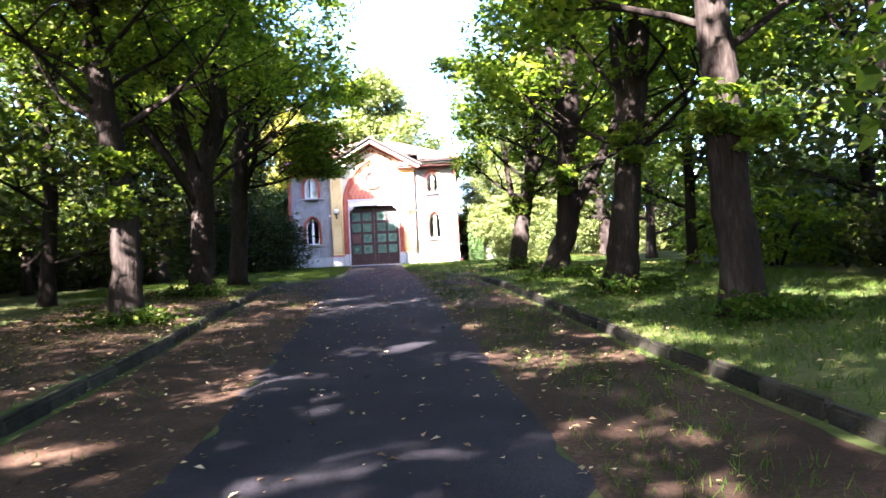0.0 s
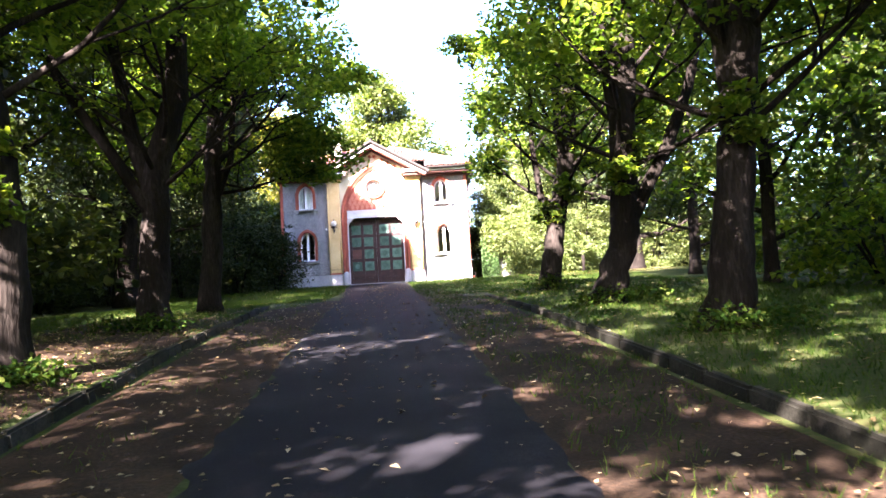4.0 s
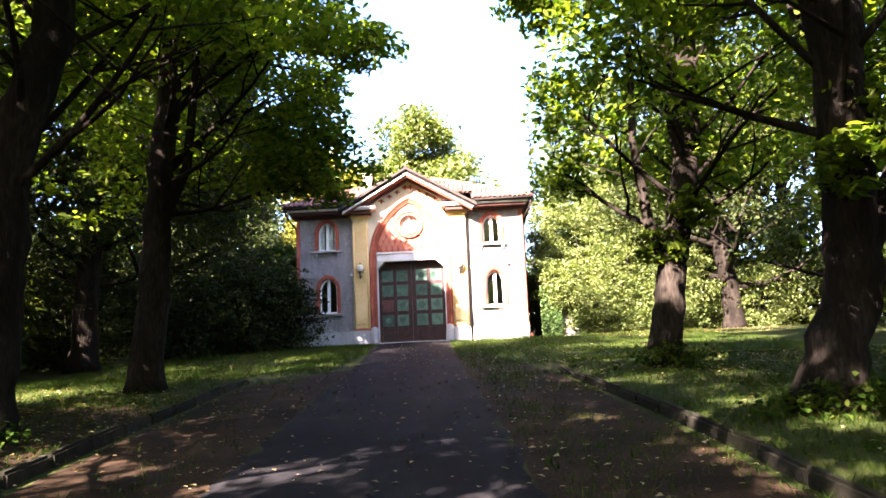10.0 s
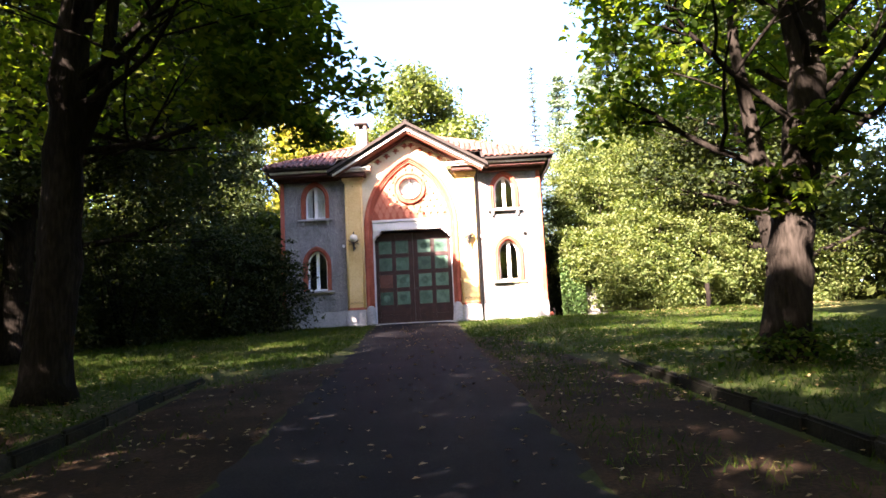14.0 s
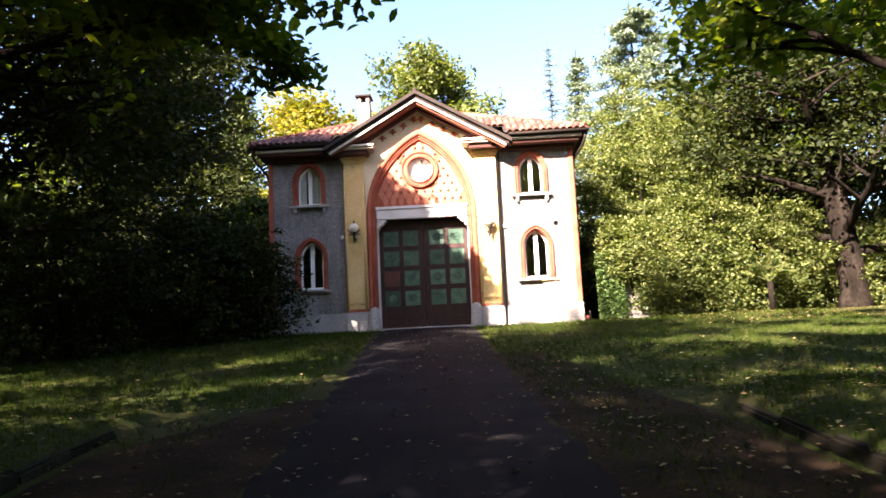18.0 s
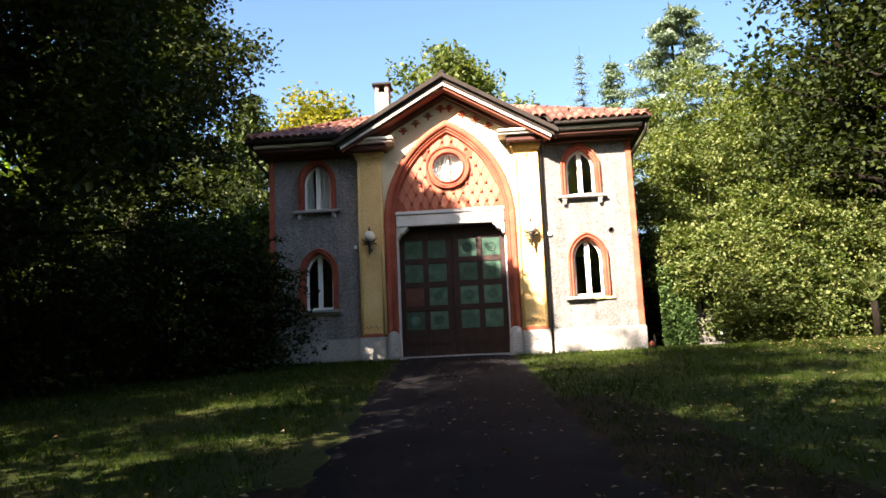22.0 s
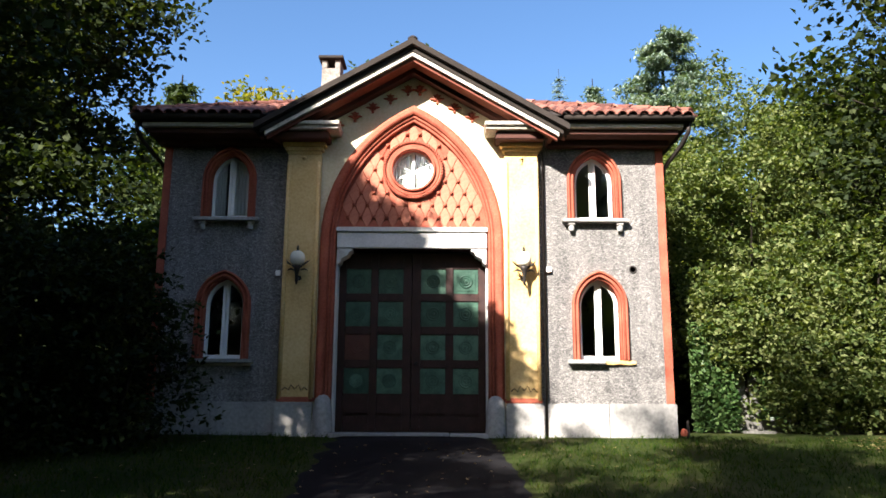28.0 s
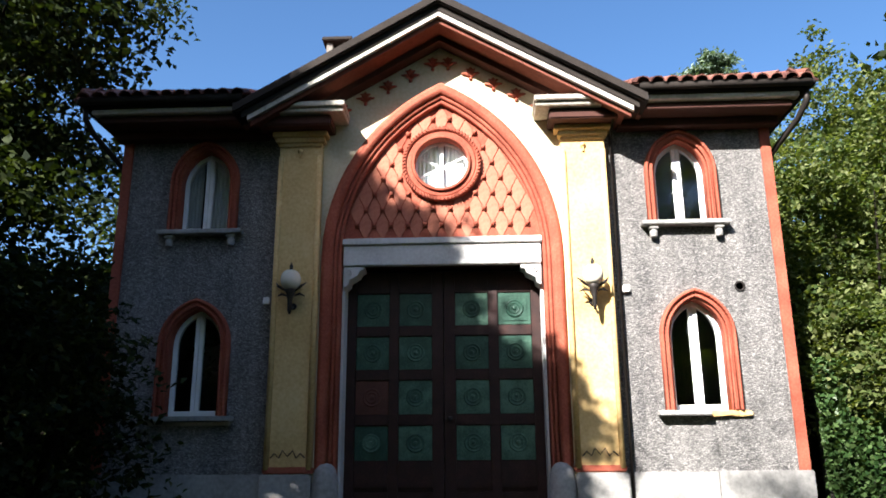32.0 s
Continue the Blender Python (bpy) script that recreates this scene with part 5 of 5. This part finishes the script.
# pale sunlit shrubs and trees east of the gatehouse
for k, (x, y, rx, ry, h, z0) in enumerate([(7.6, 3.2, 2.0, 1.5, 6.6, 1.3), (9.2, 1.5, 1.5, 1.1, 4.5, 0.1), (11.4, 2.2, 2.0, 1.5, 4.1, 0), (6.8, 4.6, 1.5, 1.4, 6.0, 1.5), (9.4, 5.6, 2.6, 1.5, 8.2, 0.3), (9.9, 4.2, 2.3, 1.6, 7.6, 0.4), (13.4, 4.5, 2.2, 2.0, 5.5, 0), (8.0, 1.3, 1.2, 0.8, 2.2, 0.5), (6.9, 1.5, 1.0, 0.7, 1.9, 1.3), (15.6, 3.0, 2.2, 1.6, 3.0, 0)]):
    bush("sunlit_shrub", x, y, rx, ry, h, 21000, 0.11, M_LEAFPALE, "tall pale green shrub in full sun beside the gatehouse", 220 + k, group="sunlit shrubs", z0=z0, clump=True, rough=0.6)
# dark leaf again: shade inside this crown is in the colour
leaf_tree("large_tree", 14.2, 1.8, [(0, 0, 0), (-0.1, 0, 2.5), (-0.5, 0.1, 6), (-0.7, 0.2, 11), (-0.6, 0.3, 16)], ring_limbs(81, 22, 0.2, 1.0, 10, 70, 4.0, 2.6, 0.17), 42000, 0.19, M_LEAFDARK,
          "large spreading tree with a dark many-limbed trunk", 311, radius=0.45, cluster=0.65,
          fills=[((14.0, 1.0, 10.0), (4.8, 4.2, 5.0), 190, 75, 0.19, 0.28)])
leaf_tree("large_tree", 18.5, 6.0, [(0, 0, 0), (0.1, 0, 5), (0.4, 0.1, 14)], ring_limbs(82, 14, 0.15, 1.0, 10, 70, 2.8, 2.0, 0.12), 13000, 0.27, M_LEAFMID,
          "large spreading tree at the lawn's edge", 312, radius=0.4, cluster=0.7)
# trees beyond the gatehouse
for k, (x, y, h, m, n, w) in enumerate([(-2.0, 31, 17.2, M_LEAFPALE, 46000, 14), (-9.0, 26, 15.4, M_LEAFGOLD, 20000, 9), (12.2, 8.6, 9.0, M_LEAFMID, 16000, 5.0), (-14, 22, 15, M_LEAFMID, 9000, 4.5), (-19, 12, 15, M_LEAF, 6000, 4.5), (12, 22, 13, M_LEAFPALE, 8000, 4), (20, 18, 16, M_LEAF, 6000, 5), (-24, 0, 15, M_LEAF, 6000, 5), (-20, -10, 15, M_LEAF, 6000, 5), (26, -2, 16, M_LEAF, 6000, 5), (24, -20, 15, M_LEAF, 8000, 5), (-21, -30, 15, M_LEAF, 6000, 5), (24, -34, 15, M_LEAF, 6000, 5)]):
    leaf_tree("distant_tree", x, y, [(0, 0, 0), (0.2, 0, h * 0.4), (0.3, 0.2, h * 0.8)], ring_limbs(90 + k, 11, 0.3, 1.0, 5, 80, w * 0.55, w * 0.36, 0.12), n, 0.34, m,
              "round-crowned broadleaf tree beyond the gatehouse" if m is not M_LEAFGOLD else "broadleaf tree with yellowing leaves beyond the gatehouse", 400 + k, radius=0.32, cluster=0.8)


def conifer(name, x, y, h, w, n, label, seed, tiers=22, drop=0.1, size=0.32, top_flat=0.0, needles=None, girth=1.0):
    """A conifer: straight trunk, tiers of boughs with needle sprays."""
    rng, nrg = random.Random(seed), np.random.default_rng(seed)
    gz = ground_z(x, y)
    t = empty(name, (x, y, gz), label=label, category="conifer")
    part("trunk", tube_bm(bmesh.new(), [(x, y, gz - 0.1), (x, y, gz + h * 0.5), (x, y, gz + h)], [0.35 * girth, 0.22 * girth, 0.03 * girth], 8, rough=0.2), M_BARK, t, smooth=True)
    cs = []
    for k in range(tiers):
        bm = bmesh.new()
        f = 0.12 + 0.86 * k / tiers
        z = gz + h * f
        reach = w * (1 - f) ** (0.75 - 0.35 * top_flat) + 0.15
        for j in range(7 if top_flat else 6):
            a = rng.uniform(0, 6.28)
            L = reach * rng.uniform(0.6, 1.1)
            tip = Vector((x + L * math.cos(a), y + L * math.sin(a), z - drop * L + rng.uniform(-.2, .2)))
            tube_bm(bm, [(x, y, z), tuple((Vector((x, y, z)) + tip) / 2 + Vector((0, 0, 0.06 * L))), tuple(tip)], [0.05, 0.03, 0.008], 4, cap=False)
            m = int(n / tiers / 6)
            s = nrg.uniform(0.15, 1.05, (m, 1)) ** 0.7
            c = np.array((x, y, z)) * (1 - s) + np.array(tip) * s + nrg.normal(size=(m, 3)) * np.array((0.45, 0.45, 0.16)) * (0.4 + 0.7 * L / w)
            cs.append(c)
        part("bough_tier", bm, M_BARK, t)
    part("needles", leaves("needles", np.concatenate(cs), size, nrg, droop=0.35, width=0.35), needles or M_NEEDLE, t)
    return t


conifer("cedar", 14.6, 33, 25.0, 6.0, 36000, "tall blue-green cedar with layered boughs behind the lawn", 501, tiers=24, drop=0.12, size=0.36, top_flat=1.0)
conifer("spruce", 11.5, 41, 24.6, 3.4, 15000, "slender dark spruce beyond the gatehouse", 502, tiers=40)
conifer("spruce", 9.7, 46, 27.6, 2.8, 5200, "thin bare-topped conifer beyond the gatehouse", 503, tiers=48, size=0.17, girth=0.4)
conifer("cypress", -10.6, 16, 14.0, 1.9, 8000, "narrow green cypress west of the gatehouse", 504, drop=-0.4, needles=M_CYPRESS)

# understorey along both edges of the woods
rr = random.Random(9)
for k in range(26):
    side = -1 if k % 2 else 1
    y = -52 + 1.75 * k
    if side > 0 and y > -13:
        continue
    x = -11 + rr.uniform(-2.5, 1.2) if side < 0 else 14 + rr.uniform(-1.5, 3)
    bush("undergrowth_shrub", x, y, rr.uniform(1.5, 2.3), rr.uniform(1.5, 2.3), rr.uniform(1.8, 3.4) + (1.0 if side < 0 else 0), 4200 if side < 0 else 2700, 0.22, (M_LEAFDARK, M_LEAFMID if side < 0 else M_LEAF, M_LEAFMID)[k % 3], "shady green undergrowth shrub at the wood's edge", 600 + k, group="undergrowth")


def hedge(name, pts, h, n, size, material, label, seed, thick=1.0):
    """A long uneven belt of foliage along a line."""
    nrg = np.random.default_rng(seed)
    p = np.array(pts, float)
    s = nrg.uniform(0, len(p) - 1, n)
    i = np.minimum(s.astype(int), len(p) - 2)
    xy = p[i] + (p[i + 1] - p[i]) * (s - i)[:, None] + nrg.normal(0, thick * 0.5, (n, 2))
    top = np.array([h * (1 + 0.35 * noise.noise((x * 0.35, y * 0.35, seed))) for x, y in xy])
    z = np.array([ground_z(x, y) for x, y in xy]) + top * nrg.uniform(0.02, 1, n) ** 1.25
    g = empty(name, (*pts[0], ground_z(*pts[0])), label=label, category="hedge")
    part("foliage", leaves("foliage", np.column_stack([xy, z]), size, nrg, droop=0.3), material, g)
    for k in range(len(pts) * 2):
        f = (k + 0.5) / (len(pts) * 2) * (len(p) - 1)
        q = p[int(f)] + (p[int(f) + 1] - p[int(f)]) * (f - int(f))
        gz = ground_z(*q)
        part("stem", tube_bm(bmesh.new(), [(q[0], q[1], gz - 0.1), (q[0] + 0.2, q[1], gz + h * 0.4), (q[0] + 0.1, q[1] + 0.2, gz + h * 0.8)], [0.09, 0.06, 0.02], 6), M_BARK, g, smooth=True)
    return g


# both hedges use the shade-darkened leaf colour
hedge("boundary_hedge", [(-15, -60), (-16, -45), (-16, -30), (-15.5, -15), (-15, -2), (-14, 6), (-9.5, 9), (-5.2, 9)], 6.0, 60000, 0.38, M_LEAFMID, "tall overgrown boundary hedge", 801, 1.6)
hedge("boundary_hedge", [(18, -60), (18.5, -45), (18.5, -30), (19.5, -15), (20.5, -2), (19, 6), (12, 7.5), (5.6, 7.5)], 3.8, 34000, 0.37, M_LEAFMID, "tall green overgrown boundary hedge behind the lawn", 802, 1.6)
# small leafy shoots at the feet of trunks
for k, (x, y) in enumerate([(6.05, -18.95), (6.3, -25.1), (6.7, -30.55), (7.1, -35.8), (-2.9, -31.45), (-3.45, -24.6)]):
    bush("ground_shoots", x, y, 1.0, 0.65, 0.36, 900, 0.10, M_GRASS, "low fresh green shoots at a trunk's foot", 700 + k, category="weeds", group="shoots")

# ---- fan palm among the shrubs ----
palm = empty("fan_palm", (11.0, 0.6, ground_z(11.0, 0.6)), label="small green fan palm with drooping fronds among the shrubs", category="palm")
part("trunk", tube_bm(bmesh.new(), [(11.0, 0.6, ground_z(11, 0.6) - 0.1), (11.02, 0.58, 0.5), (11.0, 0.55, 0.95)], [0.10, 0.09, 0.08], 10, rough=0.3), M_BARK, palm, smooth=True)
rr = random.Random(71)
for k in range(11):
    a = 2 * math.pi * k / 11 + rr.uniform(-.2, .2)
    lift = rr.uniform(0.35, 1.6)
    d = Vector((math.cos(a), math.sin(a), lift)).normalized()
    o = Vector((11.0, 0.55, 0.95))
    hub = o + d * rr.uniform(0.35, 0.55)
    side = d.cross(Vector((0, 0, 1))).normalized()
    bm = tube_bm(bmesh.new(), [o, hub], [0.016, 0.011], 5)
    for j in range(15):
        f = -1.25 + 2.5 * j / 14
        v = d * math.cos(f) + side * math.sin(f)
        w = side * math.cos(f) - d * math.sin(f)
        m, e = hub + v * 0.3, hub + v * 0.56 + Vector((0, 0, -0.16))
        p = [bm.verts.new(q) for q in (hub - w * 0.006, m - w * 0.02, e, m + w * 0.02, hub + w * 0.006)]
        bm.faces.new(p)
    part("frond", bm, M_LEAFPALE, palm)

# ---- garden wall with ivy, east of the gatehouse ----
gw = empty("garden_wall", (9, 1.2, 0), label="old plastered garden wall overgrown with ivy", category="wall")
part("wall_body", boxes(((6.55, 1.30, -0.3), (7.05, 1.6, 1.15)), ((7.9, 1.3, -0.3), (9.0, 1.6, 1.2)), ((5.75, 1.1, -0.3), (6.25, 1.6, 2.05)), bevel=0.02), M_WALLSTONE, gw)
part("pier", boxes(((6.28, 1.05, -0.3), (6.48, 1.5, 0.95)), bevel=0.02), M_WALLSTONE, gw, "grey stone pier")
part("recess_back", boxes(((7.06, 1.45, -0.2), (7.89, 1.6, 1.5))), M_WALLSTONE, gw)
part("step", boxes(((6.55, 0.98, -0.2), (7.2, 1.24, 0.07)), bevel=0.015), M_WALLSTONE, gw)
nrg = np.random.default_rng(33)
n = 5000
c = np.stack([5.62 + 0.9 * nrg.uniform(0, 1, n) ** 1.3, 1.03 + nrg.normal(0, 0.07, n), nrg.uniform(0.05, 2.2, n)], 1)
c2 = np.stack([nrg.uniform(7.0, 9.1, 4000), 1.2 + nrg.normal(0, 0.1, 4000), nrg.uniform(0.3, 1.9, 4000)], 1)
part("ivy", leaves("ivy", np.concatenate([c, c2]), 0.085, nrg, droop=0.6, width=0.9), M_IVY, gw, "glossy ivy")
st = empty("standpipe", (5.08, -0.15, 0), label="short dark standpipe with an orange-red cap by the wall", category="pipe")
part("post", tube_bm(bmesh.new(), [(5.14, -0.12, -0.1), (5.14, -0.12, 0.28)], [0.03, 0.025], 8), M_IRON, st)
part("cap", lathe(bmesh.new(), [(0.06, -0.06), (0.07, 0.0), (0.05, 0.06), (0.01, 0.08)], (5.04, -0.2, 0.06), 12), M_RED, st, "orange-red cap", smooth=True)

# ---- grass, fallen leaves ----
nrg = np.random.default_rng(44)


def scatter(n, x0, x1, y0, y1, test):
    xy = np.stack([nrg.uniform(x0, x1, n), nrg.uniform(y0, y1, n)], 1)
    return np.array([(x, y, ground_z(x, y)) for x, y in xy if test(x, y)])


def on_lawn(x, y):
    if y > -14.5:
        e = max(along(ROAD_L, y) - x, x - along(ROAD_R, y))
        return e > 0.02 and y < -0.1 and nrg.random() < 0.75 + 0.5 * noise.noise((x * 0.7, y * 0.7, 2))
    e = max(along(KERB_L, y) - x, x - along(KERB_R, y)) - 0.08
    if e <= 0:
        return x > along(ROAD_R, y) + 0.05 and nrg.random() < 0.25 + 0.9 * noise.noise((x * 0.8, y * 0.5, 12)) or x < along(ROAD_L, y) - 0.1 and nrg.random() < 0.05 + 0.5 * noise.noise((x * 0.8, y * 0.5, 17))
    return e > 0 and nrg.random() < (0.75 if x > 0 or y > -26 else 0.15) + 0.7 * noise.noise((x * 0.6, y * 0.6, 2))


def tufts(pts, blades, height):
    n = len(pts) * blades
    base = np.repeat(pts, blades, 0) + np.concatenate([nrg.normal(0, 0.03, (n, 2)), np.zeros((n, 1))], 1)
    a = nrg.uniform(0, 6.283, n)
    h = height * nrg.uniform(0.4, 1.3, n)
    lean = nrg.normal(0, 0.55, (n, 2)) * h[:, None]
    w = nrg.uniform(0.003, 0.008, n)
    side = np.stack([np.cos(a) * w, np.sin(a) * w, 0 * a], 1)
    v = np.stack([base - side, base + side, base + np.concatenate([lean, h[:, None]], 1)], 1)
    return mesh_np("grass", v.reshape(-1, 3), np.arange(3 * n).reshape(n, 3))


lawn = np.concatenate([scatter(26000, -9, -1, -22, 0, on_lawn), scatter(30000, 1, 12, -22, 0.5, on_lawn), scatter(30000, 2.2, 12, -44, -22, on_lawn), scatter(12000, -7, 0, -44, -22, on_lawn)])
tagged(part("grass", tufts(lawn, 3, 0.095), M_GRASS), "short patchy green lawn grass", "grass", kind="stuff")


def lying(pts, size):
    n = len(pts)
    a = nrg.uniform(0, 6.283, n)
    s = (size * nrg.uniform(0.6, 1.4, n))[:, None]
    d = np.stack([np.cos(a), np.sin(a), nrg.normal(0, 0.15, n)], 1) * s
    q = np.stack([-np.sin(a), np.cos(a), nrg.normal(0, 0.15, n)], 1) * s * 0.6
    up = np.array((0, 0, 1.0)) * s * nrg.uniform(0.05, 0.25, (n, 1))
    p = pts + (0, 0, 0.045)
    v = np.stack([p - d * 0.5, p + q * 0.5 + up, p + d * 0.5, p - q * 0.5 + up * 0.4], 1)
    return mesh_np("leaf", v.reshape(-1, 3), np.arange(4 * n).reshape(n, 4))


def litter_test(x, y):
    l, r = along(ROAD_L, y), along(ROAD_R, y)
    if l + 0.15 < x < r - 0.15:
        return nrg.random() < 0.16
    return nrg.random() < 0.75 + 0.5 * noise.noise((x * 0.5, y * 0.5, 8))


def on_road(x, y):
    return along(ROAD_L, y) + 0.05 < x < along(ROAD_R, y) - 0.05


fall = np.concatenate([scatter(1500, -1.5, 6.5, -47, -1.5, on_road), scatter(9000, -6.5, 8, -48, -14, litter_test), scatter(5000, -6, 0, -46, -18, lambda x, y: x < along(KERB_L, y) - 0.1), scatter(1500, -6, 8, -14, -1, lambda x, y: nrg.random() < 0.35), scatter(3000, 6.4, 14, -21, -13.5, on_lawn), scatter(2600, 7.5, 15, -4.5, 0.4, on_lawn), scatter(1600, 2.5, 9, -21, -8, on_lawn)])
tagged(part("fallen_leaves", lying(fall, 0.065), M_FALLEN), "dry brown and yellow fallen leaves", "leaves", kind="stuff")
